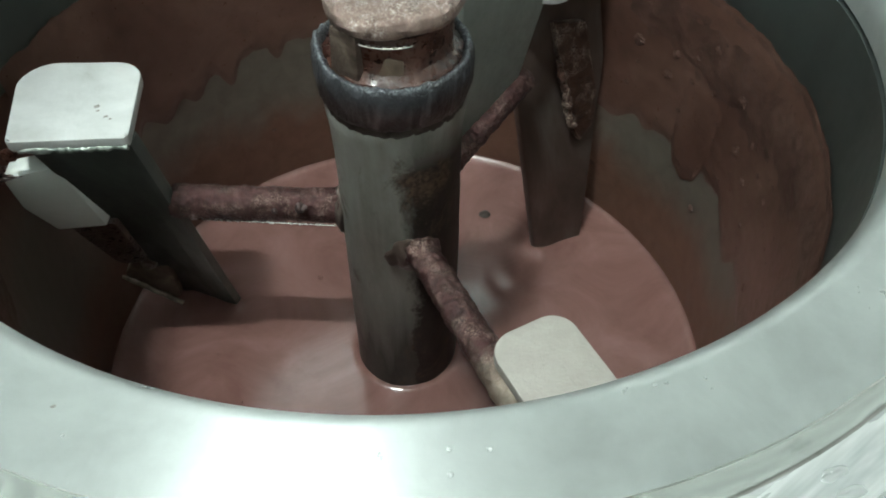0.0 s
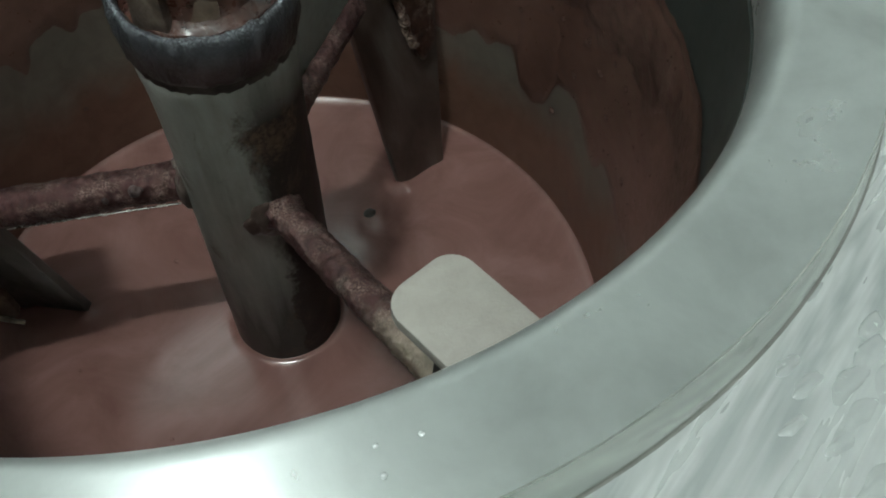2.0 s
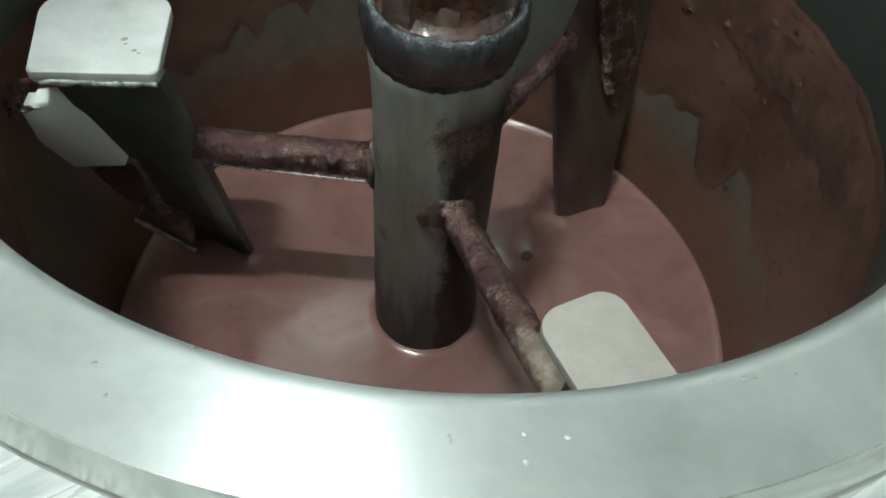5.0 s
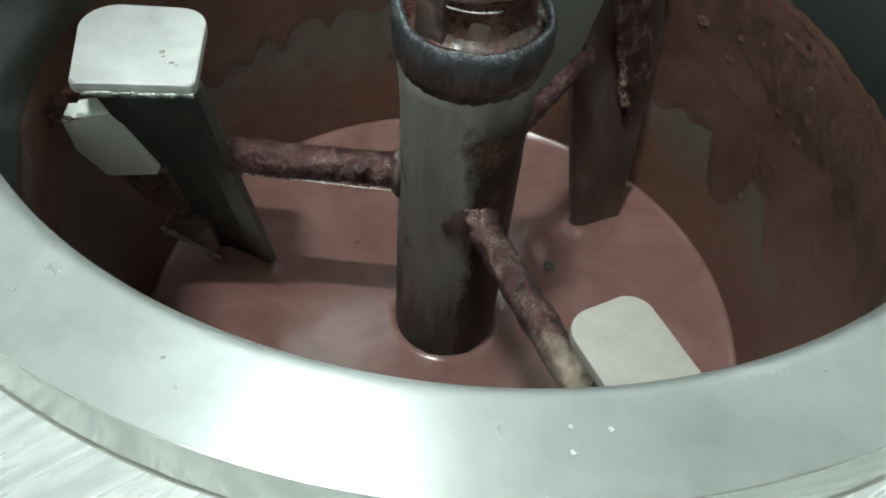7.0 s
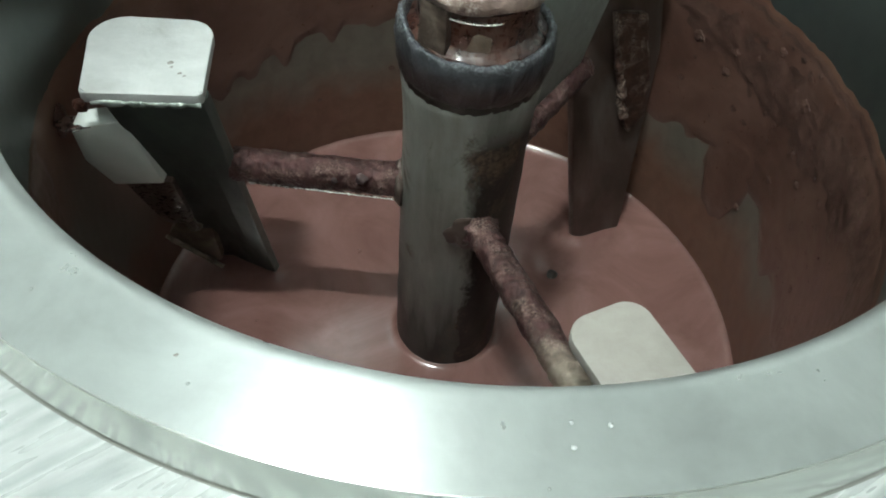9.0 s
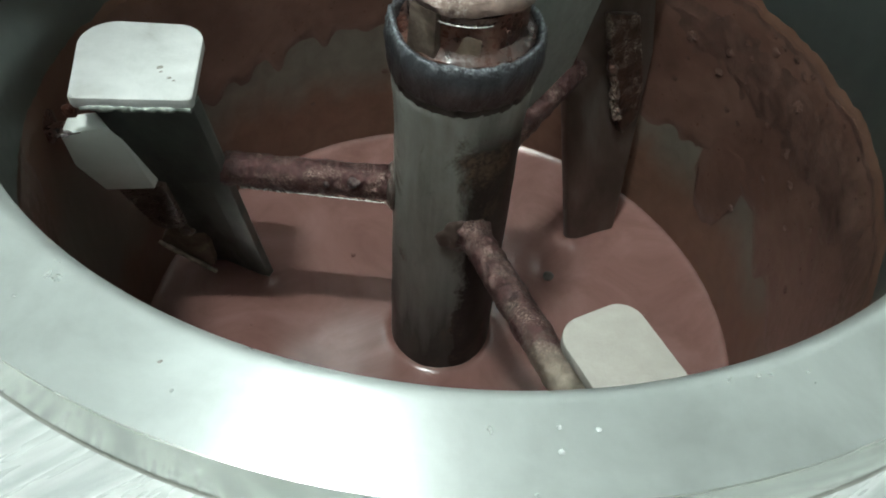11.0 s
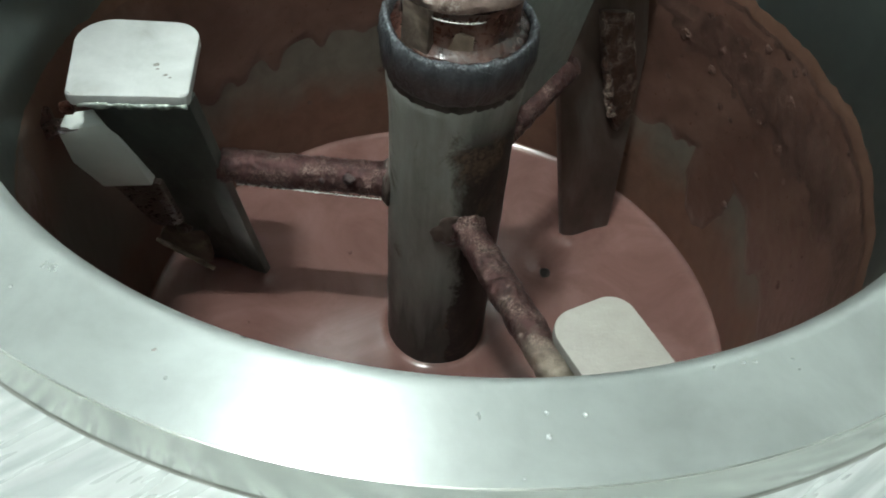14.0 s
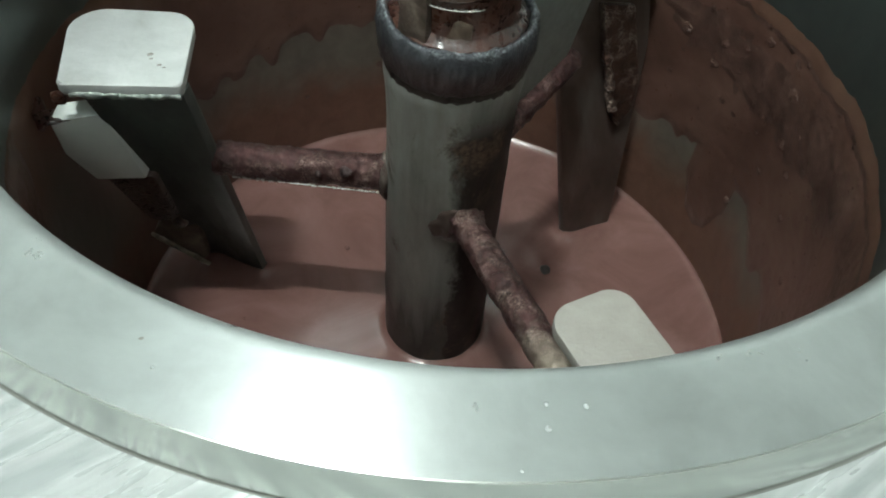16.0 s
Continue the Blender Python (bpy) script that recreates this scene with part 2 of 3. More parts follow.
CAKED = weld_steel("caked_dry_chocolate", (0.024, 0.013, 0.010), (0.085, 0.044, 0.032), (0.80, 0.66, 0.56), 80.0, 1.0)
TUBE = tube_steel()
ROD = weld_steel("rusted_rod_steel", (0.030, 0.017, 0.016), (0.088, 0.040, 0.038), (0.62, 0.47, 0.39), 80.0, 0.6, (-0.128, -0.092, (0.80, 0.70, 0.56)))
COLLAR = weld_steel("heat_tinted_weld", (0.034, 0.030, 0.033), (0.070, 0.071, 0.080), (0.62, 0.68, 0.72), 60.0, 0.55, None, (0.2210, 0.2262), (0.2100, 0.2190, (0.110, 0.072, 0.070)))
DISC = weld_steel("scorched_bright_steel", (0.050, 0.022, 0.018), (0.29, 0.205, 0.175), (0.80, 0.72, 0.66), 55.0, 1.0)


def chocolate(name, stops, rough, scale, bump, coat=0.25, swirl=1.6):
    m, nt, b = shader(name)
    v = coords(nt)
    big = noise_node(nt, v, scale, 5.0, 0.6, swirl)
    fine = noise_node(nt, v, scale * 14, 4.0, 0.6)
    link(nt, ramp(nt, big, stops), b.inputs["Base Color"])
    link(nt, grey(nt, fine, rough - 0.05, rough + 0.06), b.inputs["Roughness"])
    b.inputs["Coat Weight"].default_value = coat
    b.inputs["Coat Roughness"].default_value = 0.12
    b.inputs["Subsurface Weight"].default_value = 0.0
    n = add_bump(nt, b, big, bump, 0.002)
    add_bump(nt, b, fine, bump * 0.6, 0.0003, n)
    return m


LIQUID = chocolate("milky_chocolate", [(0.3, (0.130, 0.064, 0.055)), (0.5, (0.170, 0.088, 0.076)), (0.7, (0.210, 0.115, 0.102))], 0.17, 14.0, 0.03, 0.2)
THICK = chocolate("dark_chocolate_coat", [(0.3, (0.056, 0.026, 0.019)), (0.5, (0.082, 0.041, 0.030)), (0.72, (0.120, 0.066, 0.050))], 0.32, 24.0, 0.30, 0.45, 0.4)
CRUST = chocolate("bubbly_chocolate_crust", [(0.3, (0.040, 0.020, 0.016)), (0.5, (0.066, 0.034, 0.026)), (0.72, (0.112, 0.064, 0.050))], 0.34, 60.0, 0.75, 0.45, 0.3)
BUBBLE = chocolate("chocolate_froth", [(0.3, (0.07, 0.035, 0.026)), (0.7, (0.105, 0.058, 0.044))], 0.5, 60.0, 0.5, 0.1)


def thin_film():
    """A smear of chocolate so thin that the grey steel shows through in patches."""
    m, nt, b = shader("thin_chocolate_smear")
    t = nt.nodes.new("ShaderNodeTexCoord")
    mp = nt.nodes.new("ShaderNodeMapping")
    mp.inputs["Scale"].default_value = (1, 1, 0.7)
    link(nt, t.outputs["Object"], mp.inputs["Vector"])
    patch = noise_node(nt, mp.outputs[0], 13.0, 7.0, 0.62, 0.9)
    fine = noise_node(nt, t.outputs["Object"], 70.0, 5.0, 0.6, 0.5)
    brown = ramp(nt, fine, [(0.3, (0.100, 0.050, 0.034)), (0.7, (0.145, 0.078, 0.054))])
    steel = ramp(nt, fine, [(0.3, (0.098, 0.089, 0.073)), (0.7, (0.135, 0.126, 0.106))])
    sep = nt.nodes.new("ShaderNodeSeparateXYZ")
    link(nt, t.outputs["Object"], sep.inputs[0])
    wave = nt.nodes.new("ShaderNodeMath")
    wave.operation = "MULTIPLY_ADD"
    link(nt, patch, wave.inputs[0])
    wave.inputs[1].default_value = 0.09
    link(nt, sep.outputs[2], wave.inputs[2])
    k1 = grey(nt, wave.outputs[0], 0.0, 0.85, 0.085, 0.115)
    kk = nt.nodes.new("ShaderNodeMath")
    kk.operation = "MULTIPLY"
    link(nt, k1, kk.inputs[0])
    link(nt, grey(nt, sep.outputs[2], 1.0, 0.0, 0.125, 0.15), kk.inputs[1])
    k = kk.outputs[0]
    link(nt, mixed(nt, k, brown, steel), b.inputs["Base Color"])
    link(nt, grey(nt, fine, 0.30, 0.42), b.inputs["Roughness"])
    b.inputs["Metallic"].default_value = 0.25
    add_bump(nt, b, fine, 0.15, 0.0005)
    return m


FILM = thin_film()
PITTED = surface("dull_pitted_spot", [(0.3, (0.20, 0.185, 0.165)), (0.7, (0.42, 0.40, 0.37))], 300.0, 0.6, 0.2, 0.3, 0.0002)
SHADE_BROWN = surface("dark_shade_brown", [(0.3, (0.020, 0.014, 0.011)), (0.7, (0.060, 0.044, 0.036))], 90.0, 0.5, 0.2, 0.5, 0.0006)
TAN = surface("tan_baked_crust", [(0.3, (0.050, 0.030, 0.021)), (0.5, (0.105, 0.074, 0.053)), (0.7, (0.20, 0.155, 0.115))], 90.0, 0.45, 0.0, 0.5, 0.0005)


PALE_TAN = surface("pale_worn_edge", [(0.3, (0.10, 0.075, 0.055)), (0.5, (0.24, 0.19, 0.145)), (0.7, (0.40, 0.34, 0.28))], 120.0, 0.4, 0.2, 0.4, 0.0004)
LUG = surface("browned_lug_steel", [(0.3, (0.035, 0.022, 0.017)), (0.5, (0.085, 0.060, 0.047)), (0.72, (0.21, 0.165, 0.135))], 110.0, 0.38, 0.3, 0.5, 0.0005)


SEAM = surface("greenish_weld_steel", [(0.3, (0.10, 0.12, 0.10)), (0.5, (0.30, 0.33, 0.30)), (0.7, (0.50, 0.53, 0.50))], 90.0, 0.4, 0.5, 0.5, 0.0005)


CAKED_BROWN = surface("chocolate_caked_plastic", [(0.3, (0.040, 0.022, 0.016)), (0.5, (0.085, 0.052, 0.039)), (0.75, (0.150, 0.105, 0.082))], 55.0, 0.30, 0.0, 0.5, 0.0006, coat=0.4)


WATER = surface("wet_sheet_steel", [(0.3, (0.44, 0.465, 0.455)), (0.7, (0.52, 0.545, 0.535))], 60.0, 0.2, 0.35, 0.1, 0.0005)
MILKY = surface("milky_drop", [(0.3, (0.50, 0.53, 0.52)), (0.7, (0.56, 0.59, 0.58))], 200.0, 0.2, 0.0, 0.0)
PLASTER = surface("white_plaster", [(0.3, (0.77, 0.79, 0.775)), (0.7, (0.81, 0.83, 0.815))], 3.0, 0.8, 0.0, 0.15, 0.002)
FLOOR = surface("grey_floor_tile", [(0.3, (0.30, 0.30, 0.285)), (0.7, (0.38, 0.38, 0.365))], 4.0, 0.5, 0.0, 0.1, 0.001)
GLOW, gnt, gb = shader("glowing_tube_glass")
gb.inputs["Base Color"].default_value = (0.85, 0.87, 0.86, 1)
gb.inputs["Emission Color"].default_value = (0.905, 1.0, 0.98, 1)
gb.inputs["Emission Strength"].default_value = LAMP_POWER


PANEL, pnt, pb = shader("glowing_panel_glass")
pb.inputs["Base Color"].default_value = (0.85, 0.87, 0.86, 1)
pb.inputs["Emission Color"].default_value = (0.86, 1.0, 0.99, 1)
pb.inputs["Emission Strength"].default_value = PANEL_GLOW


# ---- mesh helpers ----
def part(name, bm, material, parent=None, label="", smooth=True, crease=0.62):
    me = bpy.data.meshes.new(name)
    bmesh.ops.recalc_face_normals(bm, faces=bm.faces)
    for f in bm.faces:
        f.smooth = smooth
    for e in bm.edges:
        if len(e.link_faces) == 2 and e.calc_face_angle(0) > crease:
            e.smooth = False
    bm.to_mesh(me)
    bm.free()
    me.materials.append(material)
    ob = new(name, me)
    ob.parent = parent
    if label:
        ob["label"] = label
    return ob


def thing(name, label, category, group="", kind=""):
    return tagged(new(name), label, category, group, kind)


def lathe(profile, segs=160, wobble=None, close=False):
    """Rings about the vertical axis through the points (r, z) of the profile."""
    bm = bmesh.new()
    rings = []
    for r, z in profile:
        ring = []
        for k in range(segs):
            a = 2 * math.pi * k / segs
            dr, dz = wobble(a, r, z) if wobble else (0.0, 0.0)
            ring.append(bm.verts.new(((r + dr) * math.cos(a), (r + dr) * math.sin(a), z + dz)))
        rings.append(ring)
    pairs = list(zip(rings, rings[1:])) + ([(rings[-1], rings[0])] if close else [])
    for p, q in pairs:
        for k in range(segs):
            bm.faces.new((p[k], p[(k + 1) % segs], q[(k + 1) % segs], q[k]))
    if not close:
        for ring, r in ((rings[0], profile[0][0]), (rings[-1], profile[-1][0])):
            if r < 0.02:
                bm.faces.new(ring)
    return bm


def slab(front, depth, bevel=0.0012, segments=2):
    """A plate: the outline front (points in space), thickened by the vector depth."""
    bm = bmesh.new()
    d = Vector(depth)
    a = [bm.verts.new(Vector(p)) for p in front]
    b = [bm.verts.new(Vector(p) + d) for p in front]
    bm.faces.new(a)
    bm.faces.new(b[::-1])
    n = len(a)
    for k in range(n):
        bm.faces.new((a[k], b[k], b[(k + 1) % n], a[(k + 1) % n]))
    bmesh.ops.recalc_face_normals(bm, faces=bm.faces)
    if bevel:
        bmesh.ops.bevel(bm, geom=list(bm.edges), offset=bevel, segments=segments, affect="EDGES", profile=0.6)
    return bm


def rounded(corners, radii, steps=8):
    """A flat outline with its corners rounded, each by its own radius."""
    out = []
    n = len(corners)
    for k in range(n):
        p, c, q = (Vector(corners[(k + d) % n]) for d in (-1, 0, 1))
        u, v = (p - c).normalized(), (q - c).normalized()
        half = u.angle(v) / 2
        t = radii[k] / math.tan(half)
        a, b = c + u * t, c + v * t
        centre = c + (u + v).normalized() * (radii[k] / math.sin(half))
        for s in range(steps + 1):
            f = s / steps
            w = (a - centre) * (1 - f) + (b - centre) * f
            out.append(centre + w.normalized() * radii[k])
    return out


def rod_mesh(a, b, r, bumps=0.0, segs=28, rings=44, seed=0.0):
    """A round bar from a to b, its skin crusted."""
    a, b = Vector(a), Vector(b)
    axis = (b - a).normalized()
    u = axis.orthogonal().normalized()
    v = axis.cross(u)
    bm = bmesh.new()
    loops = []
    for i in range(rings + 1):
        f = i / rings
        loop = []
        for k in range(segs):
            t = 2 * math.pi * k / segs
            w = u * math.cos(t) + v * math.sin(t)
            p = a.lerp(b, f)
            q = (p + w * r) * 150 + Vector((seed, seed, 0))
            loop.append(bm.verts.new(p + w * (r + bumps * (noise.noise(q) + 0.7 * noise.noise(q * 2.7) + 0.5 * abs(noise.noise(q * 5.3))))))
        loops.append(loop)
    for p, q in zip(loops, loops[1:]):
        for k in range(segs):
            bm.faces.new((p[k], p[(k + 1) % segs], q[(k + 1) % segs], q[k]))
    bm.faces.new(loops[0])
    bm.faces.new(loops[-1])
    return bm


def blob(centre, radii, bumps=0.2, turn=0.0, level=3, freq=1.2):
    """A lump with an uneven skin."""
    bm = bmesh.new()
    bmesh.ops.create_icosphere(bm, subdivisions=level, radius=1.0)
    m = Matrix.Rotation(turn, 4, "Z")
    for v in bm.verts:
        k = 1 + bumps * noise.noise(v.co * freq + Vector(centre) * 40)
        v.co = m @ Vector((v.co.x * radii[0] * k, v.co.y * radii[1] * k, v.co.z * radii[2] * k)) + Vector(centre)
    return bm


def box(x0, x1, y0, y1, z0, z1, bevel=0.0):
    return slab([(x0, y0, z0), (x1, y0, z0), (x1, y1, z0), (x0, y1, z0)], (0, 0, z1 - z0), bevel)


# ---- the room that closes the place ----
FLOOR_Z, CEIL_Z = -0.72, 2.62
tagged(part("floor", box(-2.0, 2.0, -1.9, 2.4, FLOOR_Z - 0.1, FLOOR_Z), FLOOR, smooth=False), "grey tiled kitchen floor under the machine", "floor", kind="structure")
tagged(part("ceiling", box(-2.0, 2.0, -1.9, 2.4, CEIL_Z, CEIL_Z + 0.1), PLASTER, smooth=False), "white plastered kitchen ceiling above the machine", "ceiling", kind="structure")
for nm, ext in (("wall_north", (-2.0, 2.0, 2.4, 2.55)), ("wall_south", (-2.0, 2.0, -2.05, -1.9)), ("wall_west", (-2.15, -2.0, -2.05, 2.55)), ("wall_east", (2.0, 2.15, -2.05, 2.55))):
    tagged(part(nm, box(*ext, FLOOR_Z, CEIL_Z), PLASTER, smooth=False), "plain white plastered kitchen wall", "wall", kind="structure")
fixture = thing("ceiling_lamp", "short tube lamp in white holders under the ceiling", "lamp")
fixture.location = LAMP
half = LAMP_LENGTH / 2
part("batten", box(-half - 0.03, half + 0.03, -0.03, 0.03, CEIL_Z - LAMP.z - 0.045, CEIL_Z - LAMP.z - 0.002, 0.004), PLASTER, fixture, smooth=False)
for sx in (-1, 1):
    part("holder", box(sx * (half + 0.012) - 0.011, sx * (half + 0.012) + 0.011, -0.02, 0.02, -0.02, CEIL_Z - LAMP.z - 0.044, 0.003), PLASTER, fixture, smooth=False)
part("tube", rod_mesh((-half, 0, 0), (half, 0, 0), 0.019, 0.0, 16, 2), GLOW, fixture, "glowing glass tube")


panel = thing("ceiling_panel", "dim square light panel in a white frame under the ceiling", "lamp")
part("frame", box(-0.95, -0.25, 1.45, 2.05, CEIL_Z - 0.03, CEIL_Z - 0.002, 0.003), PLASTER, panel, smooth=False)
part("diffuser", box(-0.92, -0.28, 1.48, 2.02, CEIL_Z - 0.036, CEIL_Z - 0.031, 0.001), PANEL, panel, "glowing flat diffuser", smooth=False)


# ---- the mixing machine: deck, rim, bowl ----
def wall_r(z):
    """Inner radius of the bowl at the height z."""
    if z >= 0:
        return 0.1802 + 0.0128 * z / 0.24
    k = min(1.0, -z / 0.13)
    return 0.1802 * math.sqrt(max(0.0, 1 - k ** 2.4))


machine = thing("mixing_machine", "stainless steel mixing machine with a round open bowl", "food mixer")
bowl_in = [(wall_r(z), z) for z in (-0.1295, -0.12, -0.10, -0.08, -0.05, -0.02, 0, 0.03, 0.06, 0.09, 0.12, 0.15, 0.18, 0.21, 0.232)]
bowl_out = [(r + 0.004, z) for r, z in bowl_in[::-1]]
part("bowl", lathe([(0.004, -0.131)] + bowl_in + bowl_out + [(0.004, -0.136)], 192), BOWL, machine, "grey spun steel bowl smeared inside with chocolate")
CEN = (0.0015, 0.0022)
lip = [(0.1898, 0.2335)]
for k in range(29):
    a = radians(90 * k / 28)
    lip.append((0.2022 - 0.0124 * math.cos(a) ** 0.92, 0.2398 + 0.0158 * math.sin(a)))
lip += [(0.2060, 0.2558), (0.2160, 0.2560), (0.2262, 0.2557), (0.2264, 0.2555), (0.2264, 0.236), (0.1945, 0.2325)]


def lip_wobble(a, r, z):
    return 0.0030 * max(0.0, (0.2022 - r) / 0.0124) * (0.5 + 0.5 * math.cos(a + radians(225))), 0.0


rim = part("rim_ring", lathe(lip, 256, lip_wobble), RIM, machine, "bright turned steel ring round the bowl's mouth", True, 0.5)
rim.location = (*CEN, 0)
rim.rotation_euler.z = math.pi
bevel = part("bevel", lathe([(0.2263, 0.2557), (0.2267, 0.25555), (0.2270, 0.2550), (0.2295, 0.2440), (0.2297, 0.2430), (0.2297, 0.236), (0.2263, 0.236)], 256, close=True), POLISHED, machine, "polished outer edge of the steel ring", True, 0.4)
bevel.location = (*CEN, 0)
gap = part("joint", lathe([(0.2294, 0.2395), (0.2294, 0.2414), (0.2312, 0.2414), (0.2312, 0.2395)], 192, close=True), GASKET, machine, "thin dark joint round the steel ring")
gap.location = (*CEN, 0)


def deck_mesh():
    """The square top sheet with its round opening and folded edges."""
    bm = bmesh.new()
    n, half = 192, 0.40
    rows = []
    for f in (0.0, 0.02, 0.06, 0.14, 0.28, 0.5, 0.75, 0.97, 1.0, 1.0, 1.0):
        row = []
        for k in range(n):
            a = 2 * math.pi * k / n
            c, s = math.cos(a), math.sin(a)
            sq = half / max(abs(c), abs(s))
            sq = min(sq, half * 1.34)
            r = 0.2304 * (1 - f) + sq * f
            z = 0.2420
            if len(rows) == 8:
                z -= 0.004
            if len(rows) >= 9:
                z -= 0.06 if len(rows) == 9 else 0.061
                r -= 0.004 if len(rows) == 10 else 0
            row.append(bm.verts.new((r * c + CEN[0], r * s + CEN[1], z)))
        rows.append(row)
    for p, q in zip(rows, rows[1:]):
        for k in range(n):
            bm.faces.new((p[k], p[(k + 1) % n], q[(k + 1) % n], q[k]))
    return bm


part("top_plate", deck_mesh(), DECK, machine, "brushed steel top sheet, wet and smeared")
for sx in (-1, 1):
    part("side_panel", box(sx * 0.392 - 0.003, sx * 0.392 + 0.003, -0.392, 0.392, FLOOR_Z + 0.08, 0.20, 0.001), GREY_PLATE, machine, smooth=False)
    part("front_panel", box(-0.386, 0.386, sx * 0.392 - 0.003, sx * 0.392 + 0.003, FLOOR_Z + 0.08, 0.20, 0.001), GREY_PLATE, machine, smooth=False)
    for sy in (-1, 1):
        part("foot", lathe([(0.004, FLOOR_Z), (0.03, FLOOR_Z), (0.03, FLOOR_Z + 0.015), (0.014, FLOOR_Z + 0.02), (0.014, FLOOR_Z + 0.09), (0.004, FLOOR_Z + 0.09)], 20), GASKET, machine).location = (sx * 0.36, sy * 0.36, 0)

# ---- the agitator: shaft, collar, rods, blades, scrapers ----
agitator = thing("agitator", "three-armed steel agitator, stained and crusted with chocolate, standing still", "agitator")


def shaft_wobble(a, r, z):
    p = Vector((math.cos(a) * 2.2, math.sin(a) * 2.2, z * 60))
    return 0.0004 * noise.noise(p), 0.0


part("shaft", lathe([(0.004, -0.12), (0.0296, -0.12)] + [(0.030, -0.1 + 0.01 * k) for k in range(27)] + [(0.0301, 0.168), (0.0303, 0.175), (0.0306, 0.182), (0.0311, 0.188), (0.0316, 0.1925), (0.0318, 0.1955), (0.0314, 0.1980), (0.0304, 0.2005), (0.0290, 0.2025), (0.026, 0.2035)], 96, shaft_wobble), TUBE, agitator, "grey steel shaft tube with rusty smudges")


def weld_wobble(a, r, z):
    p = Vector((math.cos(a) * 5, math.sin(a) * 5, z * 120))
    q = p * 3.1
    side = (a - radians(190) + math.pi) % (2 * math.pi) - math.pi
    up = math.exp(-((z - 0.2250) / 0.0035) ** 2) * (0.0055 * math.exp(-(side / 0.36) ** 2) + 0.0012 * noise.noise(Vector((math.cos(a) * 4, math.sin(a) * 4, 0))) + 0.0007 * noise.noise(Vector((math.cos(a) * 22, math.sin(a) * 22, 3))))
    return 0.0008 * noise.noise(p) + 0.0006 * noise.noise(q) + 0.0004 * noise.noise(q * 2.3), up


part("weld_collar", lathe([(0.0308, 0.2010), (0.0322, 0.2024), (0.0332, 0.2048), (0.0338, 0.2080), (0.0342, 0.2115), (0.0344, 0.2150), (0.0344, 0.2180), (0.0342, 0.2205), (0.0339, 0.2224), (0.0334, 0.2238), (0.0328, 0.2246), (0.0322, 0.2249), (0.0315, 0.2246), (0.0307, 0.2238), (0.0299, 0.2226), (0.0294, 0.2200), (0.0290, 0.205)], 260, weld_wobble), COLLAR, agitator, "heat-blued weld collar with a ragged crusted edge", True, 3.0)
# The undercut's shade is put into this ring's dark brown.
part("groove", lathe([(0.0308, 0.1976), (0.0314, 0.1986), (0.0315, 0.1998), (0.0315, 0.2010), (0.0322, 0.2026), (0.0310, 0.2045)], 120, weld_wobble), SHADE_BROWN, agitator, "baked brown ring under the collar, darkened for the undercut's shade", True, 3.0)

def core_wobble(a, r, z):
    p = Vector((math.cos(a) * 4, math.sin(a) * 4, z * 90))
    return 0.0012 * noise.noise(p), 0.0006 * noise.noise(p * 2)


part("hub_core", lathe([(0.004, 0.19), (0.0295, 0.205), (0.0305, 0.2215), (0.0296, 0.2236), (0.0276, 0.2248), (0.0258, 0.2270), (0.0252, 0.236), (0.0250, 0.2425), (0.004, 0.244)], 72, core_wobble), BROWN_GREASE, agitator, "brown baked chocolate crusted on the hub")
def arc_mesh(r, z, a0, a1, thick, segs=12, rings=40):
    """A thin round bar bent about the axis."""
    bm = bmesh.new()
    loops = []
    for i in range(rings + 1):
        a = radians(a0 + (a1 - a0) * i / rings)
        k = thick * min(1.0, 0.25 + 6 * min(i, rings - i) / rings)
        loops.append([bm.verts.new(((r + k * math.cos(t)) * math.cos(a), (r + k * math.cos(t)) * math.sin(a), z + 0.6 * k * math.sin(t))) for t in (2 * math.pi * j / segs for j in range(segs))])
    for p, q in zip(loops, loops[1:]):
        for j in range(segs):
            bm.faces.new((p[j], p[(j + 1) % segs], q[(j + 1) % segs], q[j]))
    bm.faces.new(loops[0])
    bm.faces.new(loops[-1])
    return bm


part("clip", arc_mesh(0.0262, 0.2398, -122, -66, 0.0009), CHROME, agitator, "thin bright steel clip under the hub cap")
part("crust_lump", slab([(-0.0050, -0.0262, 0.2245), (0.0066, -0.0262, 0.2240), (0.0068, -0.0258, 0.2330), (0.0020, -0.0256, 0.2345), (-0.0018, -0.0256, 0.2350), (-0.0030, -0.0260, 0.2300)], (0, 0.004, 0), 0.0014), TAN, agitator, "tan lump of baked crust")
part("lug", slab([(-0.0238, -0.0195, 0.2225), (-0.0118, -0.0270, 0.2225), (-0.0120, -0.0260, 0.2440), (-0.0228, -0.0190, 0.2440)], (0.0025, 0.004, 0), 0.0008), LUG, agitator, "brown stained lug beside the hub")


def disc_wobble(a, r, z):
    p = Vector((math.cos(a) * r * 160, math.sin(a) * r * 160, z * 100))
    return (0.0030 * noise.noise(p * 0.35) + 0.0010 * noise.noise(p)) * (1 if r > 0.02 else 0), 0.0011 * noise.noise(p) + 0.0006 * noise.noise(p * 2.2)


part("hub_cap", lathe([(0.004, 0.2425), (0.0255, 0.2432), (0.0282, 0.2450), (0.0290, 0.2478), (0.0280, 0.2505), (0.0255, 0.2522), (0.021, 0.2528), (0.014, 0.2530), (0.006, 0.2530)], 96, disc_wobble), DISC, agitator, "scorched, worn bright steel hub cap")

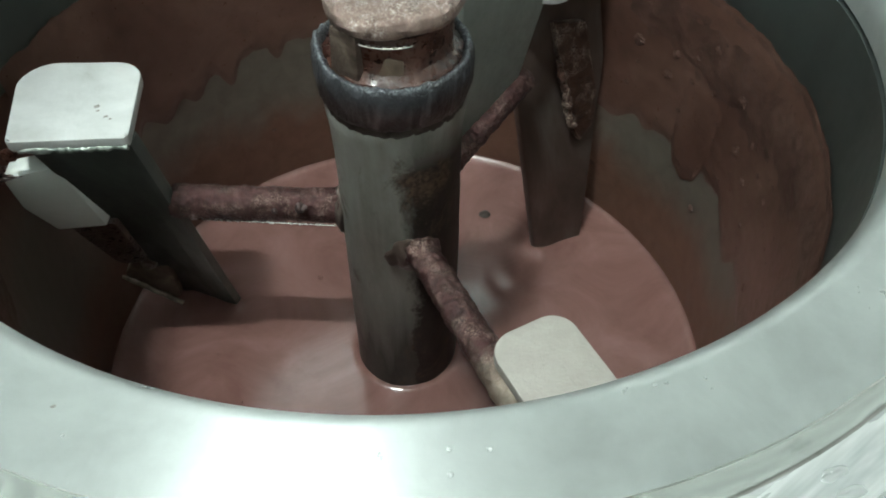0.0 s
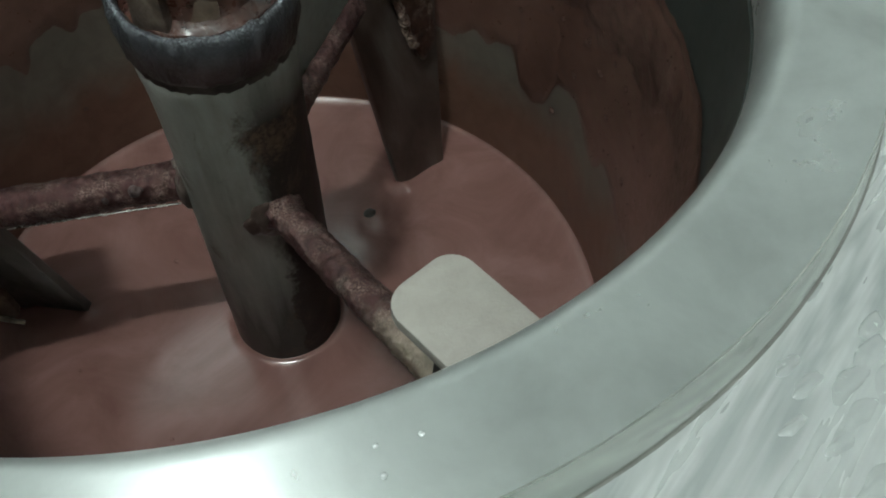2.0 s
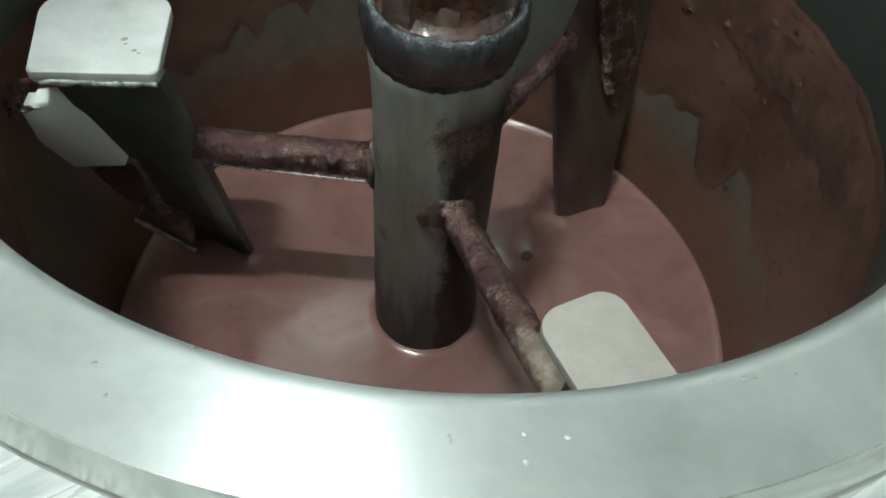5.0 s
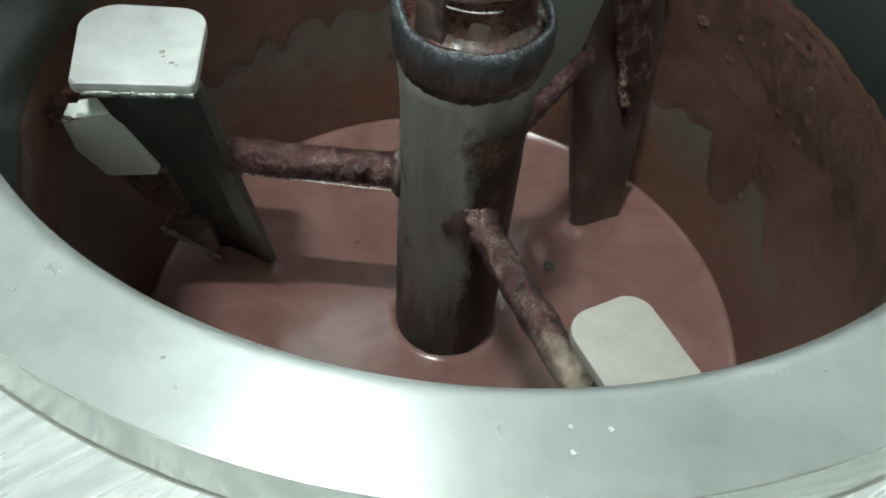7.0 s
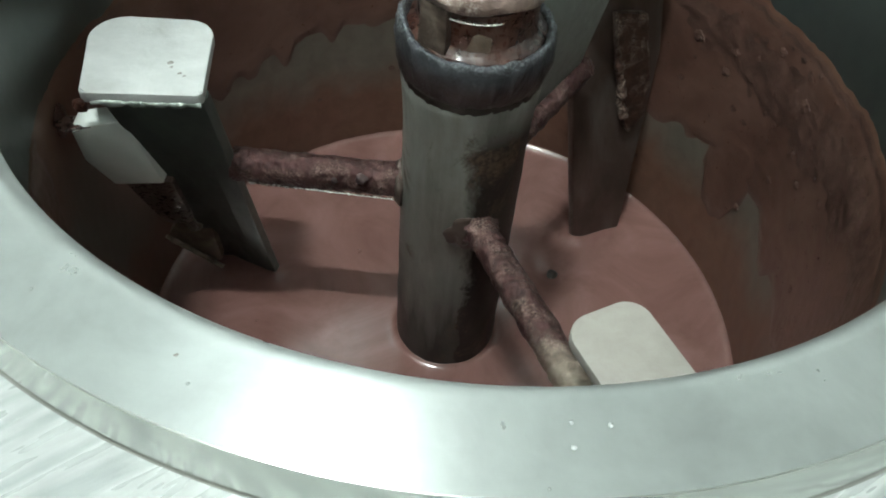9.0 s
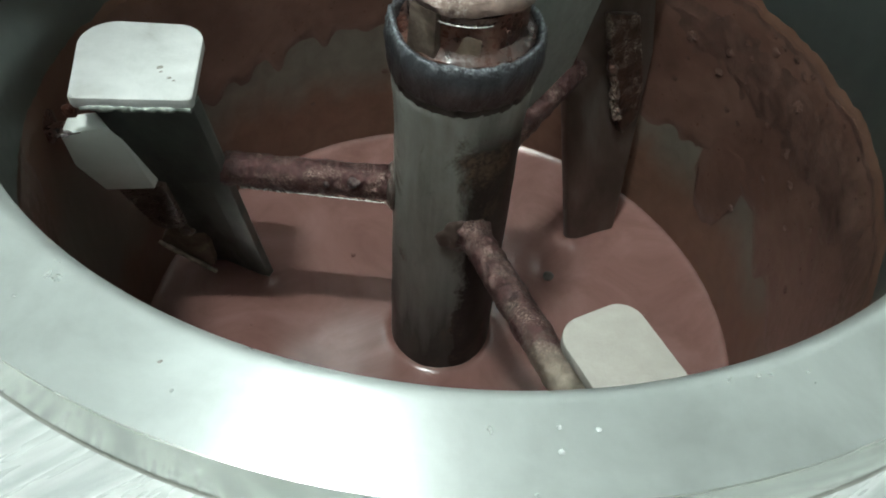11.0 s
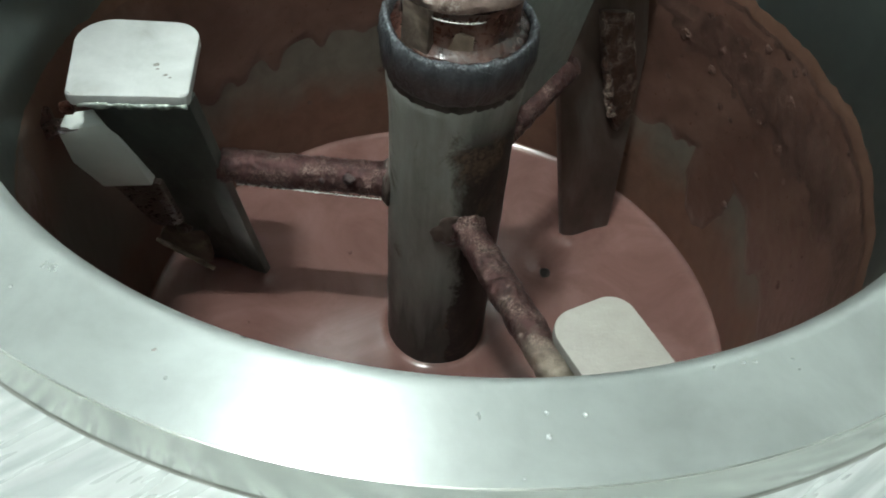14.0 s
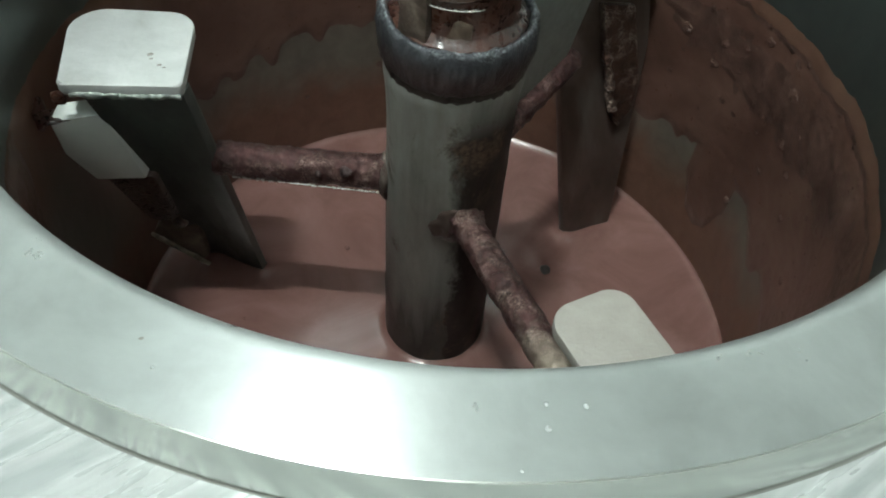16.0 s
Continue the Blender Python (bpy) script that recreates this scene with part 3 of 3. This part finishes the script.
ROD_Z = 0.1252
rods = (((-0.026, -0.0012, ROD_Z), (-0.1165, -0.0016, ROD_Z)), ((0.010, -0.0240, 0.1235), (0.0690, -0.1360, 0.1280)), ((0.014, 0.022, 0.120), (0.0610, 0.0890, 0.1370)))
for k, (a, b) in enumerate(rods):
    part("rod", rod_mesh(a, b, (0.0085, 0.0077, 0.0072)[k], 0.0009, 64, 220, 3.0 * k), ROD, agitator, "rusted, flaking steel rod")
    d = (Vector(b) - Vector(a)).normalized()
    part("weld_bead", blob(Vector(a) + d * 0.0050, (0.0070, 0.0094, 0.0094), 0.30, math.atan2(d.y, d.x), 4, 2.4), ROD, agitator, "lumpy weld at the shaft")
part("weld_fillet", blob((-0.0292, -0.0010, 0.1235), (0.0048, 0.0105, 0.0135), 0.25, 0.0, 4, 2.0), BROWNED, agitator, "smooth dark weld fillet at the rod's root")
part("weld_fillet", blob((0.0058, -0.0282, 0.1215), (0.0100, 0.0048, 0.0105), 0.35, 0.2, 4, 2.0), BROWNED, agitator, "lumpy dark weld fillet at the rod's root")
# Thin bright bar added in place of the highlight along the rod's lower edge.
part("highlight_bar", rod_mesh((-0.1080, -0.0072, 0.1183), (-0.0330, -0.0076, 0.1172), 0.0006, 0.00005, 10, 30), CHROME, agitator, "thin bright bar standing for the highlight under the rod")
part("spatter", blob((-0.0492, -0.0100, 0.1318), (0.0030, 0.0018, 0.0026), 0.6), COLLAR, agitator, "drop of weld spatter")
part("spatter", blob((-0.0630, -0.0088, 0.1280), (0.0018, 0.0016, 0.0018), 0.3), COLLAR, agitator, "drop of weld spatter")
part("weld_bead", blob((0.0625, 0.0925, 0.1365), (0.0060, 0.0080, 0.0080), 0.3, 0.9, 3, 2.4), ROD, agitator, "lumpy weld at the blade")


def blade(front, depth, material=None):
    return part("blade", slab(front, depth, 0.0012), material or DARK_STEEL, agitator, "dark flat steel blade leaning back")


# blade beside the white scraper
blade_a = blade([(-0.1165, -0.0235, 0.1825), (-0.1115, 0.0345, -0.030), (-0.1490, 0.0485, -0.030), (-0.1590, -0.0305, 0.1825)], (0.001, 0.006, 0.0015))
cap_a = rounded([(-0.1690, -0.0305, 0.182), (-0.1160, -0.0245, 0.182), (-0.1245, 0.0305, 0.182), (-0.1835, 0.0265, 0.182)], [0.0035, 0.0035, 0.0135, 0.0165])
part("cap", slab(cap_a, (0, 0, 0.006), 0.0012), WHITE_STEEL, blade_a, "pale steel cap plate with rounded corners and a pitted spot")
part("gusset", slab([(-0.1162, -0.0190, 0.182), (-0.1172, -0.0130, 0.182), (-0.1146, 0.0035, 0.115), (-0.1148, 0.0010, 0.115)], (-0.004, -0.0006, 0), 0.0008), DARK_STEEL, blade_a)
for px, py, pr in ((-0.1362, -0.0042, 0.0014), (-0.1348, -0.0072, 0.0008), (-0.1300, -0.0110, 0.0010), (-0.1275, -0.0125, 0.0007)):
    part("pit", blob((px, py, 0.1880), (pr, pr * 0.8, 0.00010), 0.7, 0.5, 2, 2.0), PITTED, blade_a, "small brownish pit")
part("weld_seam", rod_mesh((-0.1650, -0.0292, 0.1822), (-0.1175, -0.0240, 0.1822), 0.0015, 0.0009, 16, 90), SEAM, blade_a, "pale lumpy weld under the cap's edge")
part("scraper", slab([(-0.1560, -0.0235, 0.1670), (-0.1520, -0.0100, 0.1135), (-0.1755, -0.0150, 0.1145), (-0.1815, -0.0235, 0.1390), (-0.1780, -0.0315, 0.1665)], (0.0010, 0.0100, 0.0030), 0.0012), PTFE, agitator, "white plastic wall scraper")
part("lower_scraper", slab(rounded([(-0.1490, -0.0075, 0.1130), (-0.1520, 0.0125, 0.0590), (-0.1690, 0.0135, 0.0530), (-0.1765, -0.0080, 0.1130)], [0.003, 0.007, 0.006, 0.003], 3), (0.001, 0.0090, 0.0030), 0.0005), CAKED_BROWN, agitator, "lower end of the wall scraper caked in brown chocolate")
bracket = part("scraper_bracket", slab(rounded([(-0.1735, 0.0185, 0.0370), (-0.1420, 0.0185, 0.0130), (-0.1465, 0.0215, 0.0480), (-0.1560, 0.0215, 0.0640)], [0.003, 0.003, 0.003, 0.004], 3), (0.0005, 0.0045, 0.0020), 0.0005), TAN, agitator, "tan stained steel bracket between the blade and the scraper")
part("bolt", blob((-0.1545, 0.0180, 0.0500), (0.0048, 0.0030, 0.0042), 0.15, 0.1, 3), LUG, bracket, "round bolt head smeared with chocolate")
part("bolt", blob((-0.1545, 0.0152, 0.0506), (0.0028, 0.0018, 0.0024), 0.15, 0.1, 3), LUG, bracket, "worn middle of the bolt head")
part("bracket_edge", rod_mesh((-0.1740, 0.0172, 0.0375), (-0.1425, 0.0172, 0.0135), 0.0014, 0.0006, 12, 50), PALE_TAN, bracket, "pale worn edge of the bracket")

# blade behind the shaft
blade_b = blade([(0.0875, 0.0770, -0.030), (0.0630, 0.1030, 0.1060), (0.0520, 0.1170, 0.1825), (0.1050, 0.1500, 0.1825), (0.1160, 0.1400, 0.120), (0.1140, 0.0990, 0.0), (0.1145, 0.0920, -0.030)], (-0.003, 0.005, -0.0015), BROWNED)
cap_b = rounded([(0.0633, 0.1650, 0.182), (0.0360, 0.1120, 0.182), (0.0790, 0.0960, 0.182), (0.1150, 0.1440, 0.182)], [0.004, 0.004, 0.012, 0.012])
part("cap", slab(cap_b, (0, 0, 0.006), 0.0012), WHITE_STEEL, blade_b, "pale steel cap plate")
part("gusset", slab([(0.0300, 0.0460, 0.1300), (0.0600, 0.0856, 0.1420), (0.0740, 0.1040, 0.1900), (0.0280, 0.0434, 0.2620)], (-0.004, 0.003, 0), 0.0008), GREY_PLATE, blade_b, "smooth grey steel gusset plate")
part("scraper", slab([(0.0807, 0.1210, 0.1560), (0.1010, 0.1315, 0.1510), (0.1130, 0.1254, 0.1046), (0.1133, 0.1194, 0.0843), (0.1048, 0.1115, 0.0752), (0.0968, 0.1116, 0.0911), (0.0873, 0.1175, 0.1289)], (-0.0045, 0.0075, -0.0022), 0.0018), CAKED, agitator, "scraper caked with brown chocolate")
part("crust_ridge", rod_mesh((0.0975, 0.1100, 0.0880), (0.0860, 0.1165, 0.1330), 0.0024, 0.0022, 14, 60), CAKED, agitator, "crusted pale ridge along the scraper")

# blade by the near rim
blade_c = blade([(0.0660, -0.1290, 0.1790), (0.0560, -0.1120, -0.03), (0.0500, -0.1500, -0.03), (0.0740, -0.1580, 0.1790)], (-0.006, -0.001, 0.0))
U, V = Vector((0.507, -0.862, 0)), Vector((0.862, 0.507, 0))
cap_c = rounded([U * 0.127 - V * 0.0271, U * 0.186 - V * 0.0271, U * 0.186 + V * 0.0067, U * 0.127 + V * 0.0067], [0.0105, 0.004, 0.004, 0.0095])
part("cap", slab([p + Vector((0, 0, 0.1785)) for p in cap_c], (0, 0, 0.0055), 0.001), MATT_CAP, blade_c, "scuffed pale cap plate with rounded corners")
part("scraper", slab([(0.0830, -0.1370, 0.165), (0.0800, -0.1330, 0.10), (0.0930, -0.1545, 0.10), (0.0960, -0.1590, 0.165)], (-0.009, 0.005, 0), 0.0012), PTFE, agitator, "white plastic wall scraper")

# ---- the chocolate ----
def surface_z(x, y):
    r = math.hypot(x, y)
    z = 0.0035 * math.exp(-(0.1802 - r) / 0.0022) + 0.0020 * math.exp(-max(0.0, r - 0.030) / 0.0016)
    for bx, by, h in ((0.0825, 0.0824, 0.0028), (-0.1128, 0.0262, 0.0022), (0.1175, 0.1015, 0.002)):
        z += h * math.exp(-((x - bx) ** 2 + (y - by) ** 2) / 0.00002)
    d = math.hypot(x - 0.070, y - 0.060)
    z += 0.00032 * math.sin(d * 300) * math.exp(-(d / 0.035) ** 2)
    z += 0.00035 * noise.noise(Vector((x * 16, y * 16, 0.3))) + 0.00009 * noise.noise(Vector((x * 60, y * 60, 5.1)))
    return z


def liquid_mesh():
    bm = bmesh.new()
    radii = [0.012 * k for k in range(1, 3)] + [0.0285 + 0.0008 * k for k in range(12)] + [0.042 + 0.0026 * k for k in range(50)] + [0.1715 + 0.0009 * k for k in range(12)]
    n = 220
    rings = []
    for r in radii:
        r = min(r, 0.1802)
        rings.append([bm.verts.new((r * math.cos(2 * math.pi * k / n), r * math.sin(2 * math.pi * k / n), surface_z(r * math.cos(2 * math.pi * k / n), r * math.sin(2 * math.pi * k / n)))) for k in range(n)])
    low = [bm.verts.new((0.150 * math.cos(2 * math.pi * k / n), 0.150 * math.sin(2 * math.pi * k / n), -0.07)) for k in range(n)]
    rings.append(low)
    for p, q in zip(rings, rings[1:]):
        for k in range(n):
            bm.faces.new((p[k], p[(k + 1) % n], q[(k + 1) % n], q[k]))
    bm.faces.new(rings[0])
    bm.faces.new(low)
    return bm


tagged(part("liquid_chocolate", liquid_mesh(), LIQUID), "pinkish brown liquid chocolate, glossy and faintly swirled, in the bowl", "chocolate")


def top_edge(a):
    """Height at which the coat on the wall ends."""
    k = 0.180 + 0.0035 * noise.noise(Vector((math.cos(a) * 7, math.sin(a) * 7, 0))) + 0.0013 * noise.noise(Vector((math.cos(a) * 31, math.sin(a) * 31, 4)))
    return k


def skin(name, a0, a1, low, high, belly, material, na, nz, lift, grain=0.0002, seed=0.0, under=0.0, soft=0.009):
    """A coat on the bowl's wall between the angles a0 and a1 and the heights low(angle) and high(angle), thinning to its edges."""
    bm = bmesh.new()
    grid = []
    for i in range(na + 1):
        g = a0 + (a1 - a0) * i / na
        a = radians(g)
        z0, z1 = low(g), high(g)
        side = min(1.0, (g - a0) / 3.0, (a1 - g) / 3.0) if a1 - a0 < 359 else 1.0
        col = []
        for j in range(nz + 1):
            f = j / nz
            z = z0 + (z1 - z0) * f
            d = min(z - z0, z1 - z)
            k = min(1.0, max(0.0, d) / soft) * max(0.0, side)
            k = k * k * (3 - 2 * k)
            h = under + (lift + belly - under) * (k if under else 1.0 if d > 1e-6 else 0.0)
            h += grain * noise.noise(Vector((g * 0.45, z * 190, seed))) * (0.4 + 0.6 * k)
            r = wall_r(z) - h
            col.append(bm.verts.new((r * math.cos(a), r * math.sin(a), z)))
        grid.append(col)
    for p, q in zip(grid, grid[1:]):
        for j in range(nz):
            bm.faces.new((p[j], q[j], q[j + 1], p[j + 1]))
    if a1 - a0 > 359:
        bmesh.ops.remove_doubles(bm, verts=bm.verts, dist=1e-6)
    return part(name, bm, material, crease=3.0)


def edge(points, wave, seed, drips=()):
    """A height that runs through (angle, height) points, with fine waves and hanging drips (angle, half width, depth)."""
    def z(g):
        base = points[0][1] if g <= points[0][0] else points[-1][1]
        for (g0, z0), (g1, z1) in zip(points, points[1:]):
            if g0 < g <= g1:
                f = (g - g0) / (g1 - g0)
                base = z0 + (z1 - z0) * f * f * (3 - 2 * f)
        base += wave * (noise.noise(Vector((g * 0.16, seed, 0))) + 0.2 * noise.noise(Vector((g * 0.5, seed, 5))))
        for c, w, d in drips:
            base -= 0.75 * d * math.exp(-abs((g - c) / (1.5 * w)) ** 2.4)
        return base
    return z


def rim_of_coat(g):
    return top_edge(radians(g))


film = skin("chocolate_film", 0, 360, lambda g: -0.004, rim_of_coat, 0.0004, FILM, 720, 40, 0.0004, 0.0002)
tagged(film, "thin uneven chocolate film on the bowl's steel wall", "chocolate film")


def below(f, d):
    return lambda g: f(g) - d


right_edge = edge([(-80, 0.035), (-30, 0.050), (0, 0.062), (10, 0.066), (16, 0.078), (20, 0.080), (30, 0.080), (41, 0.078), (47, 0.070), (62, 0.085)], 0.005, 1.0, ((7, 1.6, 0.012), (-6, 2.2, 0.010), (38, 1.2, 0.005)))
coat_right = tagged(skin("chocolate_coat", -80, 64, right_edge, below(rim_of_coat, 0.0012), 0.0006, THICK, 520, 60, 0.0011, 0.00025, 1.0, 0.0007), "thick dark chocolate coat creeping down the bowl's wall", "chocolate coat", "coats on the wall")
back_edge = edge([(60, 0.088), (90, 0.098), (120, 0.098), (145, 0.090), (172, 0.080)], 0.004, 7.0, ((139.5, 1.6, 0.014), (131.5, 1.3, 0.019), (120.8, 1.1, 0.013), (111.0, 1.4, 0.008), (147.0, 2.2, 0.012), (101, 1.2, 0.006), (156, 1.8, 0.016)))
coat_back = tagged(skin("chocolate_coat", 62, 176, back_edge, below(rim_of_coat, 0.0012), 0.0006, THICK, 520, 50, 0.0011, 0.00025, 7.0, 0.0007), "thick dark chocolate coat with drips on the bowl's wall", "chocolate coat", "coats on the wall")
left_edge = edge([(196, 0.150), (206, 0.120), (222, 0.085), (285, 0.05)], 0.006, 12.0, ((215, 2.0, 0.010), (240, 2.5, 0.012)))
tagged(skin("chocolate_coat", 196, 282, left_edge, below(rim_of_coat, 0.0012), 0.0006, THICK, 330, 50, 0.0011, 0.00025, 12.0, 0.0007), "thick dark chocolate coat on the shaded bowl's wall", "chocolate coat", "coats on the wall")
tongue_edge = edge([(20, 0.073), (23.5, 0.050), (26, 0.046), (29, 0.050), (33, 0.073)], 0.001, 4.0)
tongue = tagged(skin("chocolate_drip", 20, 33, tongue_edge, lambda g: 0.112, 0.0005, THICK, 70, 40, 0.0016, 0.0002, 4.0, 0.0012), "broad tongue of dark chocolate running down the wall", "chocolate drip")
crust_edge = edge([(-60, 0.135), (-10, 0.130), (8, 0.122), (20, 0.122), (30, 0.124), (40, 0.128), (50, 0.140), (62, 0.15)], 0.006, 21.0, ((12, 3.0, 0.010), (27, 3.5, 0.008), (-4, 3, 0.012), (43, 2.5, 0.008)))
crust = tagged(skin("chocolate_crust", -60, 62, crust_edge, below(rim_of_coat, 0.003), 0.0004, CRUST, 640, 90, 0.0018, 0.0004, 21.0, 0.0012, 0.026), "rough bubbly band of dark chocolate high on the wall", "chocolate crust")

# froth on the wall
for g, z, s in ((44.1, 0.141, 0.0034), (17.8, 0.153, 0.0030), (35.6, 0.146, 0.0024), (36.2, 0.131, 0.0024), (27.2, 0.165, 0.0022), (15.1, 0.127, 0.0024), (31.0, 0.152, 0.0018), (10.5, 0.118, 0.0018), (12.0, 0.140, 0.0016), (22.0, 0.128, 0.0015), (6.0, 0.10, 0.0016), (3.0, 0.128, 0.0017), (20.5, 0.066, 0.0020), (48.5, 0.036, 0.0016), (108.0, 0.060, 0.0018), (125.0, 0.045, 0.0013), (-4.0, 0.085, 0.0018), (25.0, 0.142, 0.0014)):
    a = radians(g)
    r = wall_r(z) - 0.0019
    tagged(part("chocolate_bubble", blob((r * math.cos(a), r * math.sin(a), z), (s * 0.38, s * 1.25, s * 1.1), 0.6, a, 3, 2.4), BUBBLE), "small raised chocolate bubble on the coated wall", "bubble", "bubbles on the wall")

rng = random.Random(7)
for k in range(30):
    g, s = rng.uniform(-2, 50), rng.uniform(0.0007, 0.0017)
    z = 0.172 - 0.075 * rng.random() ** 1.4
    a = radians(g)
    r = wall_r(z) - 0.0018
    tagged(part("chocolate_bubble", blob((r * math.cos(a), r * math.sin(a), z), (s * 0.32, s * rng.uniform(0.9, 1.7), s * 1.1), 0.6, a, 3, 2.4), CRUST), "small raised chocolate bubble on the coated wall", "bubble", "bubbles on the wall")

# smear from the white scraper to the wall
smear = thing("chocolate_smear", "wet brown chocolate smear between the white scraper and the wall", "chocolate smear")
for c, r, turn in (((-0.1775, -0.0265, 0.1658), (0.0090, 0.0050, 0.0015), 0.25), ((-0.1700, -0.0300, 0.1800), (0.0032, 0.0012, 0.0040), 0.2), ((-0.1872, -0.0225, 0.1610), (0.0020, 0.0085, 0.0090), 0.1)):
    part("smear_lump", blob(c, r, 0.25, turn, 4, 1.5), BROWN_GREASE, smear)

# floating dot and small bubbles on the liquid
dot = tagged(part("floating_bubble", blob((0, 0, 0), (0.0042, 0.0033, 0.0011), 0.25, 0.4, 3), SHADE_BROWN), "small dark bubble drifting on the liquid chocolate", "bubble")
for x, y, s in ((-0.068, -0.064, 0.0012), (-0.116, -0.012, 0.0010), (-0.062, 0.052, 0.0016), (0.006, 0.117, 0.0012), (-0.095, -0.045, 0.0009)):
    tagged(part("surface_bubble", blob((x, y, surface_z(x, y) + s * 0.15), (s, s, s * 0.6), 0.1, 0, 2), LIQUID), "tiny bubble on the liquid chocolate", "bubble", "bubbles on the liquid")

# ---- drops of water on the rim and wet lumps on the deck ----
for x, y, s in ((0.0403, -0.2031, 0.0011), (0.0316, -0.2098, 0.0012), (0.0311, -0.2035, 0.0010), (-0.0590, -0.2040, 0.0008), (-0.105, -0.182, 0.0008), (0.026, -0.2205, 0.0007), (-0.152, -0.148, 0.0009), (-0.140, -0.165, 0.0007)):
    tagged(part("drop", blob((x, y, 0.2560 + s * 0.2), (s * 0.62, s * 0.62, s * 0.33), 0.15, 0, 3), MILKY), "whitish drop on the steel ring", "drop", "drops on the ring")


for x, y, s in ((0.1610, -0.1967, 0.004), (0.1472, -0.2063, 0.005), (0.1364, -0.2057, 0.004), (0.1423, -0.2209, 0.005), (0.1275, -0.2039, 0.003), (0.1315, -0.2292, 0.006), (0.1415, -0.2299, 0.003), (0.1254, -0.1985, 0.0025), (0.1449, -0.1998, 0.004), (0.1278, -0.2181, 0.003), (0.1198, -0.2124, 0.0025), (0.1534, -0.2105, 0.005), (0.165, -0.207, 0.005), (0.172, -0.190, 0.004), (0.158, -0.222, 0.006), (0.135, -0.213, 0.0035), (0.149, -0.193, 0.003)):
    tagged(part("water_smear", blob((x, y, 0.2417), (s * 1.7, s * 0.7, 0.0009), 0.35, 0.55 + 8 * (x - 0.14), 4, 1.3), WATER), "clear wet smear on the steel top sheet", "water smear", "wet smears on the deck")
for x, y, z in ((-0.0640, -0.1965, 0.2556), (-0.1290, -0.1590, 0.2561), (0.2075, -0.0985, 0.2420)):
    tagged(part("speck", blob((x, y, z + 0.0002), (0.0007, 0.0005, 0.0002), 0.5, 0.4, 2), PITTED), "tiny dark speck of dried chocolate on the steel", "speck", "specks on the steel")


def motions():
    """What moves: the drifting bubble and the coats that creep down the wall."""
    drift = ((0.0, 0.0473, 0.1155), (0.5, 0.0542, 0.0985), (1.0, 0.0571, 0.0840), (1.5, 0.0582, 0.0724), (2.0, 0.0583, 0.0642), (2.5, 0.0575, 0.0585), (3.0, 0.0582, 0.0545), (3.5, 0.0596, 0.0524), (4.5, 0.0610, 0.0495), (7.0, 0.0653, 0.0484), (9.0, 0.0676, 0.0494), (12.0, 0.0688, 0.0504), (16.0, 0.0697, 0.0500))
    walk(dot, [(t, pose(x, y, surface_z(x, y) + 0.0004, 0, 0, t * 4)) for t, x, y in drift])
    creep = ((0.0, 0.011), (1.0, 0.0075), (2.0, 0.005), (3.0, 0.0033), (4.5, 0.0017), (7.0, 0.0), (9.5, -0.0015), (12.0, -0.003), (16.0, -0.005))
    walk(coat_right, [(t, pose(0.045 * d, 0.015 * d, d)) for t, d in creep])
    walk(coat_back, [(t, pose(-0.02 * d, 0.04 * d, d)) for t, d in creep])
    walk(crust, [(t, pose(0.045 * d, 0.015 * d, d)) for t, d in creep])
    run = ((0.0, 0.030), (1.0, 0.021), (2.0, 0.014), (3.5, 0.007), (4.5, 0.004), (7.0, 0.0), (9.5, -0.006), (12.0, -0.012), (14.0, -0.016), (16.0, -0.019))
    walk(tongue, [(t, pose(0.043 * d, 0.021 * d, d)) for t, d in run])


motions()
